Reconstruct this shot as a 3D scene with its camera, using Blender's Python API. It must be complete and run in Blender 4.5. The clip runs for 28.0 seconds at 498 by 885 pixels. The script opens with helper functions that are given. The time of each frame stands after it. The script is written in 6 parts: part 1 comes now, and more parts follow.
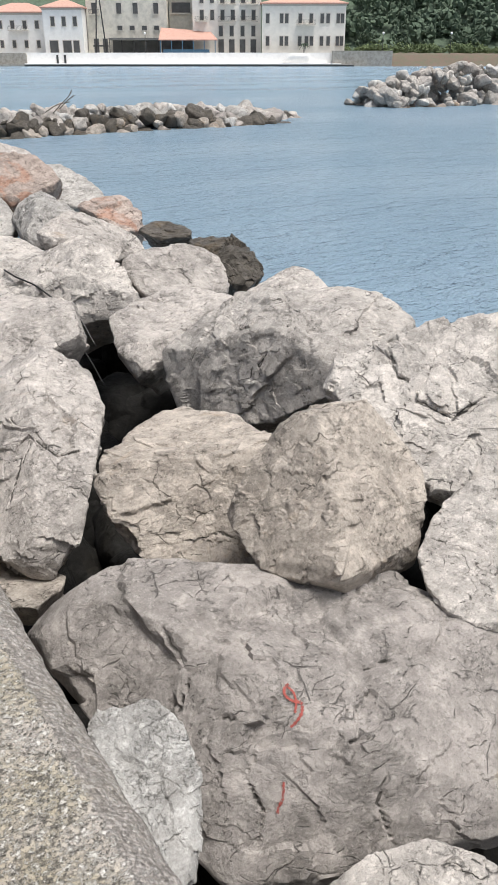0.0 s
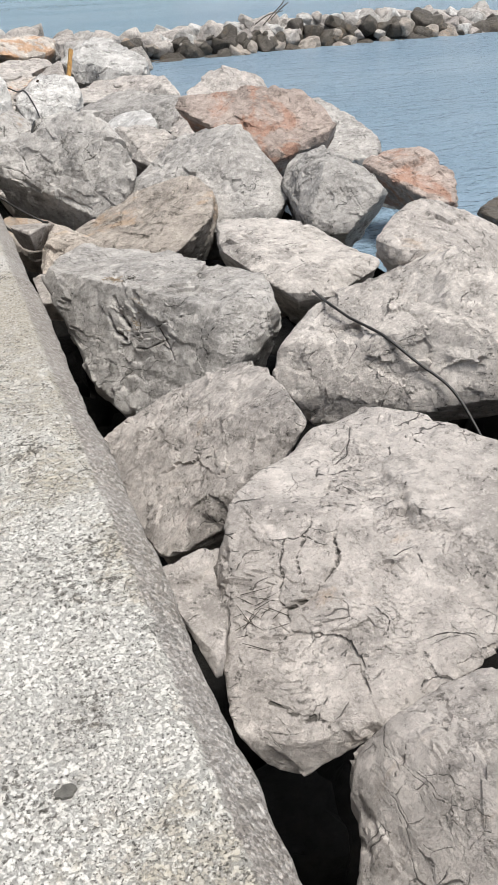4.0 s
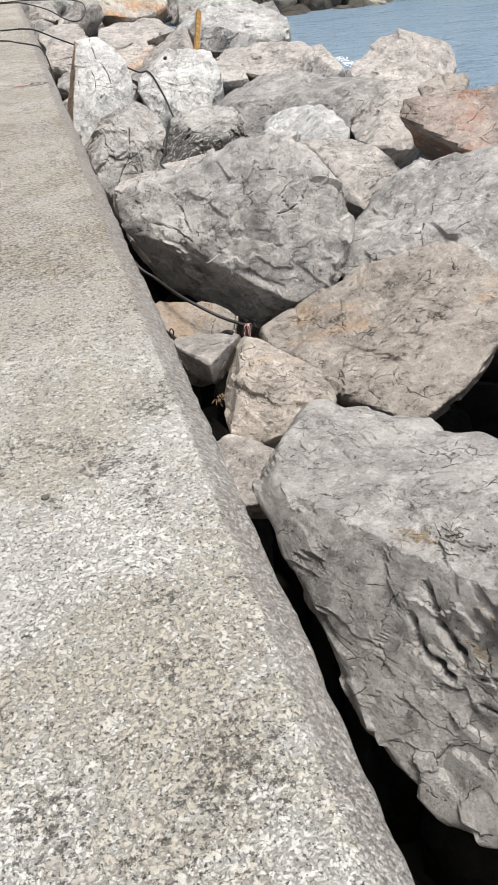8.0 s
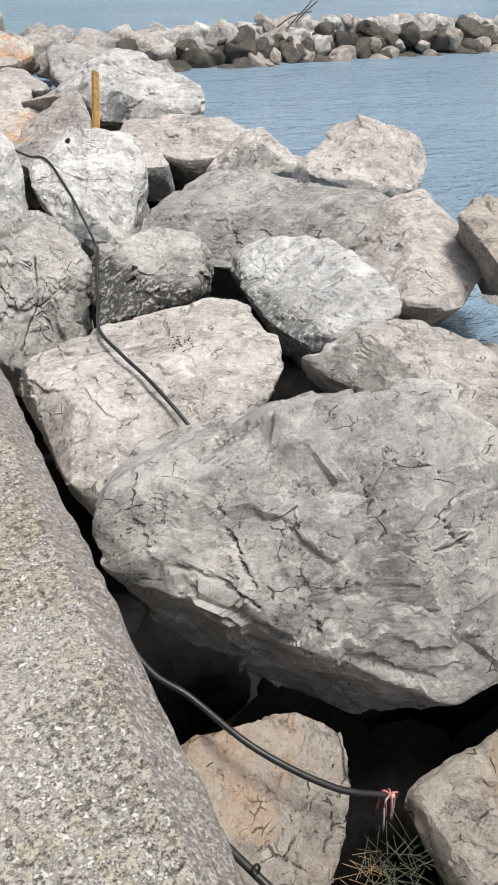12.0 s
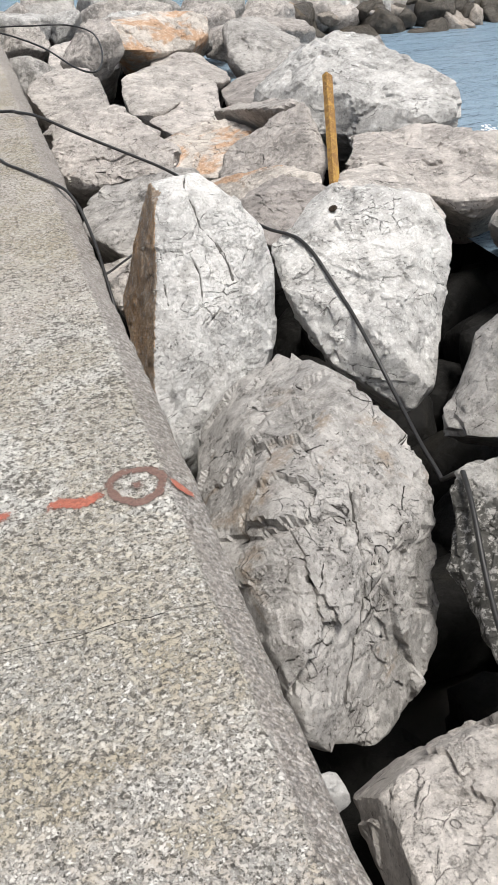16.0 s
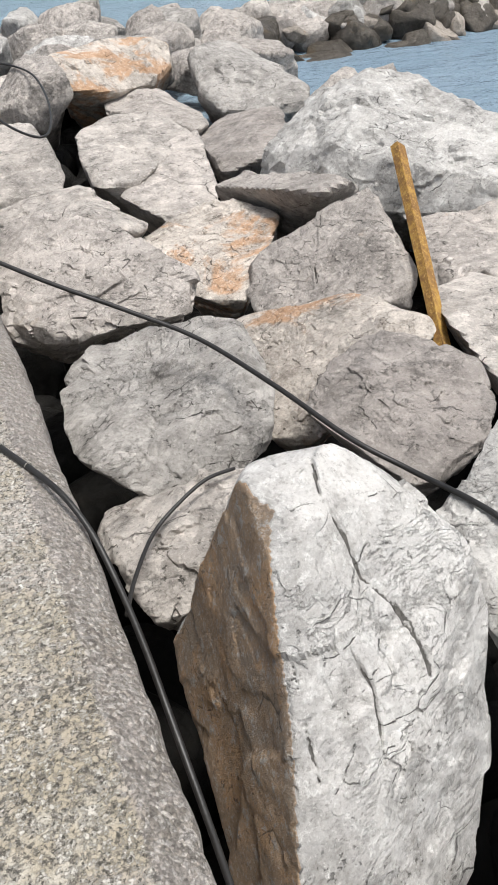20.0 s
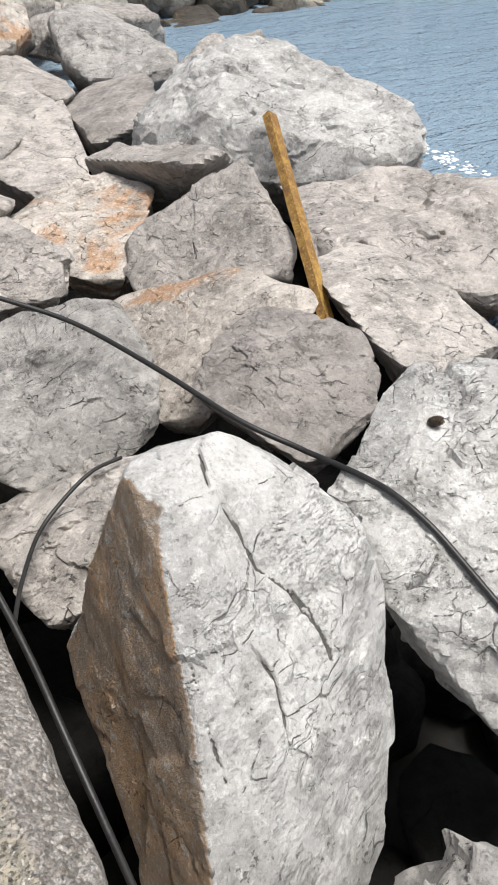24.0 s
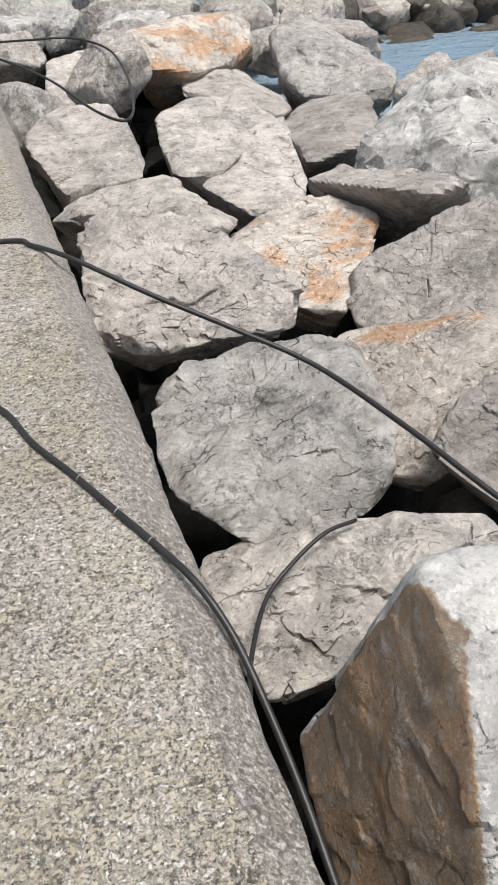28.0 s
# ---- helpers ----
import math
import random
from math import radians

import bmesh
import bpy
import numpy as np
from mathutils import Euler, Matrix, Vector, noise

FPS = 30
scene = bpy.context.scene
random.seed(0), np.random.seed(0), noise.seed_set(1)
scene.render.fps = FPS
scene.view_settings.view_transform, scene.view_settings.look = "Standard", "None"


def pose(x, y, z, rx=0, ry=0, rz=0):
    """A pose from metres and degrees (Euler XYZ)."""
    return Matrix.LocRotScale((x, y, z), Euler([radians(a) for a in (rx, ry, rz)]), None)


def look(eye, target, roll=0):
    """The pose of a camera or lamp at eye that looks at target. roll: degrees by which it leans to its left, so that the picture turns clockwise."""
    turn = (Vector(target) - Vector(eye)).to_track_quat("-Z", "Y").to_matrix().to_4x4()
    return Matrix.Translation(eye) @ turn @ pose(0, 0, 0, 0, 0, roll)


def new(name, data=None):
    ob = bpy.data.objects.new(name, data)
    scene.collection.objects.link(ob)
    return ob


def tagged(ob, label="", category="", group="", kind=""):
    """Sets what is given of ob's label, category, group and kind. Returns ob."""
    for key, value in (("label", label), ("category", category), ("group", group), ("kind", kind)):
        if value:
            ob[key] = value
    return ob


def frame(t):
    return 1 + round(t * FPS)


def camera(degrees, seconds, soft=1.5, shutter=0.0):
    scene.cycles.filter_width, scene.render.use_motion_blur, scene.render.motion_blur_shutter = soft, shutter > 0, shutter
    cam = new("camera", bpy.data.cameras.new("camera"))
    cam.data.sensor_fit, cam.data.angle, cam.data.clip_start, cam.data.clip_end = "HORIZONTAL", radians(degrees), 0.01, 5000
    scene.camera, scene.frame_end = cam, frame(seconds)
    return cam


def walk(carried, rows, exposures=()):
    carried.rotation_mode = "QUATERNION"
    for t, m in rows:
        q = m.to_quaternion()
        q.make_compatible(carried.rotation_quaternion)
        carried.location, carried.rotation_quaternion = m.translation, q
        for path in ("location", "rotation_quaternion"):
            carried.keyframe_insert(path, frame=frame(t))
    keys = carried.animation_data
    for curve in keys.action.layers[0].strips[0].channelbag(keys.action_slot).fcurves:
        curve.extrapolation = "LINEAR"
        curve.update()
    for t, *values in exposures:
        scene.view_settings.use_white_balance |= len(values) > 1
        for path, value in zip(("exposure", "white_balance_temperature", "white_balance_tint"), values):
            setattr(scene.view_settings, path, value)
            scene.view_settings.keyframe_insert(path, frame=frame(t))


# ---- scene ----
cam = camera(34.9, 28.0, soft=1.0)
METRES, EYE, TILT, LEAN, TURN = 18.0, 1.386, -26.2, 0.0, -32.6
ROWS = [
    (0.0, 0.0, 0.0, 0.0, 0.0, 0.0, -0.0),
    (0.5, -0.0098, 0.0207, 0.0069, 0.85, -1.81, 0.38),
    (1.0, -0.0209, 0.0394, 0.0166, 3.67, -3.86, 0.09),
    (1.5, -0.0367, 0.0587, 0.0262, 3.92, -4.99, -0.2),
    (2.0, -0.0488, 0.0783, 0.0333, 4.87, -5.68, -0.46),
    (2.5, -0.0617, 0.0976, 0.044, 7.54, -5.93, -0.37),
    (3.0, -0.0781, 0.118, 0.055, 7.99, -5.95, -1.38),
    (3.5, -0.0919, 0.1418, 0.0645, 8.93, -6.14, -1.9),
    (4.0, -0.1066, 0.1618, 0.0743, 11.39, -5.87, -2.92),
    (4.5, -0.1212, 0.1784, 0.085, 11.53, -5.78, -3.25),
    (6.5, -0.1796, 0.2574, 0.1225, 13.62, -8.57, -4.53),
    (7.0, -0.1969, 0.2795, 0.1311, 12.88, -8.82, -4.55),
    (7.5, -0.2093, 0.2971, 0.1394, 12.39, -9.13, -4.45),
    (8.0, -0.2208, 0.3174, 0.1507, 17.01, -9.52, -3.54),
    (8.5, -0.2363, 0.3365, 0.1595, 13.9, -8.88, -4.52),
    (9.0, -0.248, 0.3541, 0.1671, 13.26, -7.85, -4.99),
    (9.5, -0.259, 0.3729, 0.178, 14.43, -7.51, -4.85),
    (10.0, -0.2737, 0.3922, 0.187, 12.36, -7.24, -4.64),
    (10.5, -0.284, 0.4096, 0.194, 10.9, -6.93, -4.45),
    (11.0, -0.2949, 0.4289, 0.205, 10.16, -6.67, -3.99),
    (11.5, -0.3112, 0.4474, 0.2138, 6.86, -6.17, -3.43),
    (12.0, -0.3242, 0.4661, 0.221, 5.88, -6.25, -3.53),
    (12.5, -0.3378, 0.4845, 0.2306, 5.98, -6.81, -3.29),
    (13.0, -0.3547, 0.502, 0.2405, 6.15, -7.23, -2.8),
    (13.5, -0.3655, 0.5225, 0.2484, 9.58, -7.84, -1.77),
    (15.5, -0.4132, 0.5913, 0.284, 14.96, -9.53, -3.77),
    (16.0, -0.4271, 0.6076, 0.2937, 14.23, -9.91, -3.98),
    (16.5, -0.4392, 0.6282, 0.3011, 15.24, -10.32, -3.85),
    (17.0, -0.4497, 0.6452, 0.31, 17.13, -10.29, -3.74),
    (17.5, -0.4639, 0.664, 0.3196, 11.51, -9.83, -4.72),
    (18.0, -0.4742, 0.683, 0.3259, 12.54, -10.12, -3.47),
    (18.5, -0.4829, 0.6978, 0.335, 14.41, -10.05, -2.95),
    (19.0, -0.4937, 0.713, 0.3421, 8.82, -9.75, -3.51),
    (19.5, -0.4997, 0.725, 0.3476, 7.26, -9.81, -2.5),
    (20.0, -0.5018, 0.7342, 0.3529, 9.7, -9.6, -0.93),
    (20.5, -0.5028, 0.7374, 0.3546, 7.71, -9.03, -0.08),
    (21.0, -0.5021, 0.7383, 0.3551, 5.34, -8.65, -0.06),
    (21.5, -0.5014, 0.7392, 0.355, 2.23, -9.24, 0.05),
    (22.0, -0.5013, 0.7393, 0.3551, 1.44, -10.0, 0.31),
    (22.5, -0.501, 0.7393, 0.3547, 1.22, -11.36, 0.69),
    (24.5, -0.5013, 0.7396, 0.3545, 1.52, -11.63, 1.23),
    (25.0, -0.5015, 0.7396, 0.3544, 1.62, -11.65, 1.26),
    (25.5, -0.5017, 0.7397, 0.3544, 1.95, -11.64, 1.23),
    (26.0, -0.5026, 0.7398, 0.3544, 3.62, -11.4, 0.88),
    (26.5, -0.504, 0.7399, 0.3547, 6.44, -10.89, -0.27),
    (27.0, -0.5075, 0.7423, 0.3555, 10.12, -11.01, -1.56),
    (27.5, -0.5157, 0.748, 0.3576, 13.24, -11.18, -2.18),
    (28.0, -0.5237, 0.7547, 0.361, 12.92, -11.01, -3.29),
]
walk(cam, [(t, pose(0, 0, EYE, TILT, LEAN, TURN) @ pose(METRES * x, METRES * y, METRES * z, 90 + pitch, roll, yaw)) for t, x, y, z, yaw, pitch, roll in ROWS],
     [(0.0, 0.62), (28.0, 0.62)])

# ---- overcast daylight ----
SUN_AZ, SUN_EL = 148.0, 72.0          # degrees from +y towards +x, and above the horizon
world = bpy.data.worlds.new("overcast_sky")
scene.world = world
world.use_nodes = True
wn, wl = world.node_tree.nodes, world.node_tree.links
sky = wn.new("ShaderNodeTexSky")
sky.sky_type, sky.sun_disc = "NISHITA", False
sky.sun_elevation, sky.sun_rotation = radians(SUN_EL), radians(SUN_AZ)
sky.air_density, sky.dust_density, sky.ozone_density = 1.0, 4.0, 1.0
grey = wn.new("ShaderNodeHueSaturation")
grey.inputs["Saturation"].default_value = 0.5
wl.new(sky.outputs[0], grey.inputs["Color"])
wl.new(grey.outputs[0], wn["Background"].inputs["Color"])
wn["Background"].inputs["Strength"].default_value = 0.1
sun = new("sun", bpy.data.lights.new("sun", "SUN"))
sun.data.energy, sun.data.angle, sun.data.color = 2.3, radians(18), (1.0, 0.97, 0.93)
az, el = radians(SUN_AZ), radians(SUN_EL)
sun.matrix_world = look((60 * math.sin(az) * math.cos(el), 60 * math.cos(az) * math.cos(el), 60 * math.sin(el)), (0, 0, 0))


# ---- materials ----
def graph(name):
    m = bpy.data.materials.new(name)
    m.use_nodes = True
    nt = m.node_tree
    bsdf = nt.nodes["Principled BSDF"]

    def node(kind, **inputs):
        n = nt.nodes.new(kind)
        for key, value in inputs.items():
            key = key.replace("_", " ")
            if hasattr(value, "is_linked") or hasattr(value, "links"):
                nt.links.new(value, n.inputs[key])
            else:
                n.inputs[key].default_value = value
        return n

    def math_(op, a, b=0.0, clamp=False):
        n = nt.nodes.new("ShaderNodeMath")
        n.operation, n.use_clamp = op, clamp
        for i, v in enumerate((a, b)):
            if hasattr(v, "links"):
                nt.links.new(v, n.inputs[i])
            else:
                n.inputs[i].default_value = v
        return n.outputs[0]

    def ramp(fac, lo, hi, a=0.0, b=1.0):
        n = nt.nodes.new("ShaderNodeMapRange")
        n.interpolation_type = "SMOOTHSTEP"
        nt.links.new(fac, n.inputs["Value"])
        for key, v in (("From Min", lo), ("From Max", hi), ("To Min", a), ("To Max", b)):
            n.inputs[key].default_value = v
        return n.outputs["Result"]

    def mix(fac, a, b, blend="MIX"):
        n = nt.nodes.new("ShaderNodeMix")
        n.data_type, n.blend_type = "RGBA", blend
        for i, v in ((0, fac), (6, a), (7, b)):
            if hasattr(v, "links"):
                nt.links.new(v, n.inputs[i])
            else:
                n.inputs[i].default_value = (*v, 1.0) if isinstance(v, tuple) else v
        return n.outputs[2]

    def bump(height, strength, distance, normal=None):
        n = nt.nodes.new("ShaderNodeBump")
        n.inputs["Strength"].default_value, n.inputs["Distance"].default_value = strength, distance
        nt.links.new(height, n.inputs["Height"])
        if normal:
            nt.links.new(normal, n.inputs["Normal"])
        return n.outputs[0]

    def noise_(vec, scale, detail=4.0, rough=0.55, dist=0.0):
        n = nt.nodes.new("ShaderNodeTexNoise")
        nt.links.new(vec, n.inputs["Vector"])
        n.inputs["Scale"].default_value, n.inputs["Detail"].default_value = scale, detail
        n.inputs["Roughness"].default_value, n.inputs["Distortion"].default_value = rough, dist
        return n.outputs["Fac"]

    def put(socket, value):
        if hasattr(value, "links"):
            nt.links.new(value, bsdf.inputs[socket])
        else:
            bsdf.inputs[socket].default_value = value

    def own_coords():
        tc = nt.nodes.new("ShaderNodeTexCoord")
        info = nt.nodes.new("ShaderNodeObjectInfo")
        off = nt.nodes.new("ShaderNodeVectorMath")
        off.operation = "MULTIPLY_ADD"
        comb = nt.nodes.new("ShaderNodeCombineXYZ")
        for i in range(3):
            nt.links.new(info.outputs["Random"], comb.inputs[i])
        nt.links.new(comb.outputs[0], off.inputs[0])
        off.inputs[1].default_value = (37.0, 53.0, 71.0)
        nt.links.new(tc.outputs["Object"], off.inputs[2])
        return tc.outputs["Object"], off.outputs[0], info.outputs["Random"]

    class G:
        pass
    g = G()
    g.m, g.nt, g.node, g.math, g.ramp, g.mix, g.bump, g.noise, g.put, g.own = m, nt, node, math_, ramp, mix, bump, noise_, put, own_coords
    return g


def limestone(name, base, dark, stain, stain_at=0.62, cracks=1.0, streak=0.5, spots=0.0, gloss=0.75, cap=None):
    """Weathered limestone: broad mottling, chalky scuffs, grain, stains, fracture lines, pits and bedding."""
    g = graph(name)
    base, dark = tuple(c * 0.9 for c in base), tuple(c * 0.64 for c in dark)
    pale, deep = tuple(min(0.8, c * 1.4) for c in base), tuple(c * 0.3 for c in dark)
    own, vec, rnd = g.own()
    nz = g.nt.nodes.new("ShaderNodeTexNoise")
    nz.inputs["Scale"].default_value, nz.inputs["Detail"].default_value = 4.0, 3.0
    g.nt.links.new(vec, nz.inputs["Vector"])
    add = g.nt.nodes.new("ShaderNodeVectorMath")
    add.operation = "MULTIPLY_ADD"
    g.nt.links.new(nz.outputs["Color"], add.inputs[0])
    add.inputs[1].default_value = (0.16, 0.16, 0.16)
    g.nt.links.new(vec, add.inputs[2])
    bent = add.outputs[0]
    st = g.nt.nodes.new("ShaderNodeMapping")
    st.inputs["Rotation"].default_value, st.inputs["Scale"].default_value = (0.5, 0.9, 0.3), (2.5, 2.5, 17.0)
    g.nt.links.new(bent, st.inputs["Vector"])

    big, mid = g.noise(vec, 2.0, 5.0, 0.62), g.noise(vec, 8.0, 7.0, 0.72)
    scuff, grain = g.noise(vec, 24.0, 7.0, 0.78), g.noise(vec, 85.0, 5.0, 0.75)
    beds = g.noise(st.outputs[0], 1.6, 7.0, 0.68)
    # broad tone, grey weathering, chalky scuffs
    col = g.mix(g.ramp(big, 0.36, 0.64), tuple(c * 1.05 for c in base), tuple(c * 0.74 for c in base))
    col = g.mix(g.ramp(mid, 0.5, 0.66, 0.0, 0.42), col, dark)
    col = g.mix(g.ramp(mid, 0.34, 0.46, 0.6, 0.0), col, pale)
    col = g.mix(g.ramp(beds, 0.54, 0.66, 0.0, 0.5 * streak), col, dark)
    # mineral stain
    patch = g.noise(vec, 1.6, 6.0, 0.66, 0.8)
    col = g.mix(g.ramp(patch, stain_at, stain_at + 0.1, 0.0, 0.8), col, stain)
    # a face broken along an old rusty joint, where the mesh marks one
    rusty = g.nt.nodes.new("ShaderNodeAttribute")
    rusty.attribute_name = "rusty"
    brown = g.mix(g.ramp(mid, 0.4, 0.6), (0.47, 0.335, 0.22), (0.37, 0.30, 0.235))
    brown = g.mix(g.ramp(g.noise(vec, 4.0, 5.0, 0.7), 0.5, 0.62), brown, (0.56, 0.37, 0.22))
    brown = g.mix(g.ramp(scuff, 0.55, 0.64, 0.0, 0.7), brown, (0.13, 0.10, 0.08))
    brown = g.mix(g.ramp(scuff, 0.36, 0.44, 0.6, 0.0), brown, (0.60, 0.51, 0.40))
    edge = g.math("ADD", rusty.outputs["Fac"], g.math("MULTIPLY", g.math("SUBTRACT", scuff, 0.5), 0.7))
    col = g.mix(g.ramp(edge, 0.42, 0.58), col, brown)
    # chalky crumbs and dark grain
    col = g.mix(g.ramp(scuff, 0.53, 0.63, 0.0, 0.5), col, pale)
    col = g.mix(g.ramp(scuff, 0.33, 0.45, 0.55, 0.0), col, dark)
    col = g.mix(g.ramp(grain, 0.53, 0.68, 0.0, 0.5), col, dark)
    col = g.mix(g.ramp(grain, 0.32, 0.46, 0.4, 0.0), col, pale)
    gate = g.ramp(g.noise(vec, 4.0, 5.0, 0.65), 0.5, 0.6)
    pits = g.math("MULTIPLY", g.ramp(g.noise(vec, 46.0, 3.0, 0.6), 0.61, 0.66), gate)
    if spots:
        lich = g.ramp(g.noise(vec, 26.0, 6.0, 0.75), 0.40, 0.50, 0.0, spots)
        if cap is not None:
            sep = g.nt.nodes.new("ShaderNodeSeparateXYZ")
            g.nt.links.new(own, sep.inputs[0])
            bald = g.ramp(g.math("ADD", sep.outputs[2], g.math("MULTIPLY", g.math("SUBTRACT", mid, 0.5), 0.22)), cap - 0.03, cap + 0.03, 1.0, 0.0)
            lich = g.math("MULTIPLY", lich, bald)
        col = g.mix(lich, col, (0.06, 0.058, 0.05))
    # fracture lines of three sizes, only here and there, and seams along the bedding

    def seam(turn, scale, width, density, lo):
        m = g.nt.nodes.new("ShaderNodeMapping")
        m.inputs["Rotation"].default_value, m.inputs["Scale"].default_value = turn, (1.0, 1.3, 2.6)
        g.nt.links.new(bent, m.inputs["Vector"])
        v = g.nt.nodes.new("ShaderNodeTexVoronoi")
        v.feature = "DISTANCE_TO_EDGE"
        v.inputs["Scale"].default_value = scale
        g.nt.links.new(m.outputs[0], v.inputs["Vector"])
        ragged = g.math("ADD", v.outputs["Distance"], g.math("MULTIPLY", g.math("SUBTRACT", scuff, 0.5), 0.02 * scale))
        line = g.ramp(g.math("ABSOLUTE", ragged), 0.0, width * scale, 1.0, 0.0)
        return g.math("MULTIPLY", line, g.ramp(g.noise(vec, density, 6.0, 0.75), lo, lo + 0.05))

    wide = seam((0.4, 0.2, 0.9), 1.5, 0.0075, 3.0, 0.54)
    thin = seam((1.1, 0.5, 0.2), 3.4, 0.0055, 4.5, 0.54)
    hair = seam((0.2, 1.3, 0.6), 8.0, 0.0036, 6.0, 0.53)
    slit = g.math("MULTIPLY", g.ramp(g.math("ABSOLUTE", g.math("SUBTRACT", g.noise(st.outputs[0], 2.6, 7.0, 0.72), 0.5)), 0.0, 0.014, 1.0, 0.0), g.ramp(g.noise(vec, 3.1, 5.0, 0.7), 0.5, 0.58))
    both = g.math("MAXIMUM", g.math("MAXIMUM", wide, thin), g.math("MAXIMUM", g.math("MULTIPLY", hair, 0.75), g.math("MULTIPLY", slit, 0.4)))
    col = g.mix(g.math("MULTIPLY", g.math("MAXIMUM", both, g.math("MULTIPLY", pits, 0.8)), min(1.0, 0.8 * cracks)), col, deep)
    # shade inside the cuts, painted as near-black colour where the mesh marks them
    crack_shade = g.nt.nodes.new("ShaderNodeAttribute")
    crack_shade.attribute_name = "crack_shade"
    crack_dark = g.ramp(g.math("ADD", crack_shade.outputs["Fac"], g.math("MULTIPLY", g.math("SUBTRACT", scuff, 0.5), 1.6)), 0.45, 0.75)
    col = g.mix(g.math("MULTIPLY", crack_dark, 0.85), col, (0.06, 0.055, 0.047))
    # each stone a little lighter or darker
    hsv = g.nt.nodes.new("ShaderNodeHueSaturation")
    g.nt.links.new(g.ramp(rnd, 0.0, 1.0, 0.92, 1.1), hsv.inputs["Value"])
    g.nt.links.new(col, hsv.inputs["Color"])
    g.put("Base Color", hsv.outputs[0])
    g.put("Roughness", g.ramp(mid, 0.3, 0.7, gloss, min(1.0, gloss + 0.15)))
    g.put("Specular IOR Level", 0.25)

    def facet(scale):
        """Relief of small broken planes, in metres."""
        v = g.nt.nodes.new("ShaderNodeTexVoronoi")
        v.inputs["Scale"].default_value = scale
        g.nt.links.new(bent, v.inputs["Vector"])
        way, off, dot = (g.nt.nodes.new("ShaderNodeVectorMath") for _ in range(3))
        way.operation, off.operation, dot.operation = "SUBTRACT", "SUBTRACT", "DOT_PRODUCT"
        g.nt.links.new(v.outputs["Color"], way.inputs[0])
        way.inputs[1].default_value = (0.5, 0.5, 0.5)
        g.nt.links.new(bent, off.inputs[0])
        g.nt.links.new(v.outputs["Position"], off.inputs[1])
        g.nt.links.new(way.outputs[0], dot.inputs[0])
        g.nt.links.new(off.outputs[0], dot.inputs[1])
        return dot.outputs["Value"]

    def times(value, k):
        return g.math("MULTIPLY", value, k)

    planes = g.math("ADD", times(facet(9.0), 0.42), times(facet(23.0), 0.42))
    grit = g.math("ADD", times(scuff, 0.015), g.math("ADD", times(grain, 0.004), times(beds, 0.014 * streak)))
    cut = g.math("ADD", times(both, 0.010), times(pits, 0.008))
    rough = g.math("ADD", planes, g.math("SUBTRACT", grit, cut))
    rough = g.math("ADD", rough, g.math("MULTIPLY", rusty.outputs["Fac"], times(scuff, 0.05)))
    g.put("Normal", g.bump(rough, 1.0, 1.0))
    return g.m


DARK = (0.26, 0.24, 0.215)
RUSTY = (0.42, 0.29, 0.18)
STONE = {
    "light": limestone("pale_limestone", (0.58, 0.54, 0.495), DARK, (0.46, 0.37, 0.28), 0.66),
    "warm": limestone("warm_limestone", (0.53, 0.49, 0.45), DARK, (0.45, 0.35, 0.26), 0.63),
    "grey": limestone("grey_limestone", (0.48, 0.46, 0.43), (0.24, 0.222, 0.198), (0.40, 0.33, 0.26), 0.68, 1.1),
    "taupe": limestone("taupe_limestone", (0.42, 0.385, 0.355), DARK, (0.45, 0.38, 0.29), 0.66, 0.7, 0.3),
    "tan": limestone("tan_limestone", (0.54, 0.48, 0.415), (0.25, 0.215, 0.18), (0.50, 0.40, 0.30), 0.58, 0.8),
    "white": limestone("white_limestone", (0.65, 0.635, 0.605), (0.32, 0.30, 0.27), (0.52, 0.45, 0.37), 0.72, 0.9, 0.25),
    "white_rusty": limestone("white_limestone_with_rusty_face", (0.65, 0.637, 0.61), (0.32, 0.30, 0.27), (0.52, 0.45, 0.37), 0.74, 0.9, 0.25),
    "pink": limestone("reddish_limestone", (0.48, 0.40, 0.35), (0.2, 0.15, 0.12), (0.40, 0.22, 0.15), 0.5),
    "rust": limestone("rusty_limestone", (0.43, 0.385, 0.335), (0.18, 0.155, 0.125), (0.44, 0.32, 0.22), 0.57, 1.0),
    "orange": limestone("orange_stained_limestone", (0.60, 0.55, 0.49), (0.24, 0.19, 0.15), (0.48, 0.28, 0.15), 0.49),
    "dark": limestone("lichen_dark_limestone", (0.56, 0.54, 0.50), (0.2, 0.19, 0.17), (0.30, 0.28, 0.24), 0.6, 0.5, spots=0.92, cap=0.26),
    "white_foot": limestone("white_limestone_with_speckled_foot", (0.78, 0.765, 0.73), (0.4, 0.38, 0.35), (0.56, 0.49, 0.41), 0.74, 0.7, 0.2, spots=0.7, cap=0.2),
    "cracked": limestone("cracked_limestone", (0.49, 0.47, 0.44), (0.17, 0.15, 0.13), (0.30, 0.235, 0.17), 0.54, 1.5),
    # stone blackened in its colour for the deep shade of the gaps
    "gap_shade": limestone("shade_black_rubble", (0.018, 0.017, 0.015), (0.008, 0.007, 0.006), (0.022, 0.019, 0.014), 0.55, 0.8, gloss=0.6),
    "wet": limestone("wet_dark_limestone", (0.11, 0.097, 0.08), (0.04, 0.036, 0.03), (0.13, 0.10, 0.065), 0.55, 0.8, gloss=0.35),
}


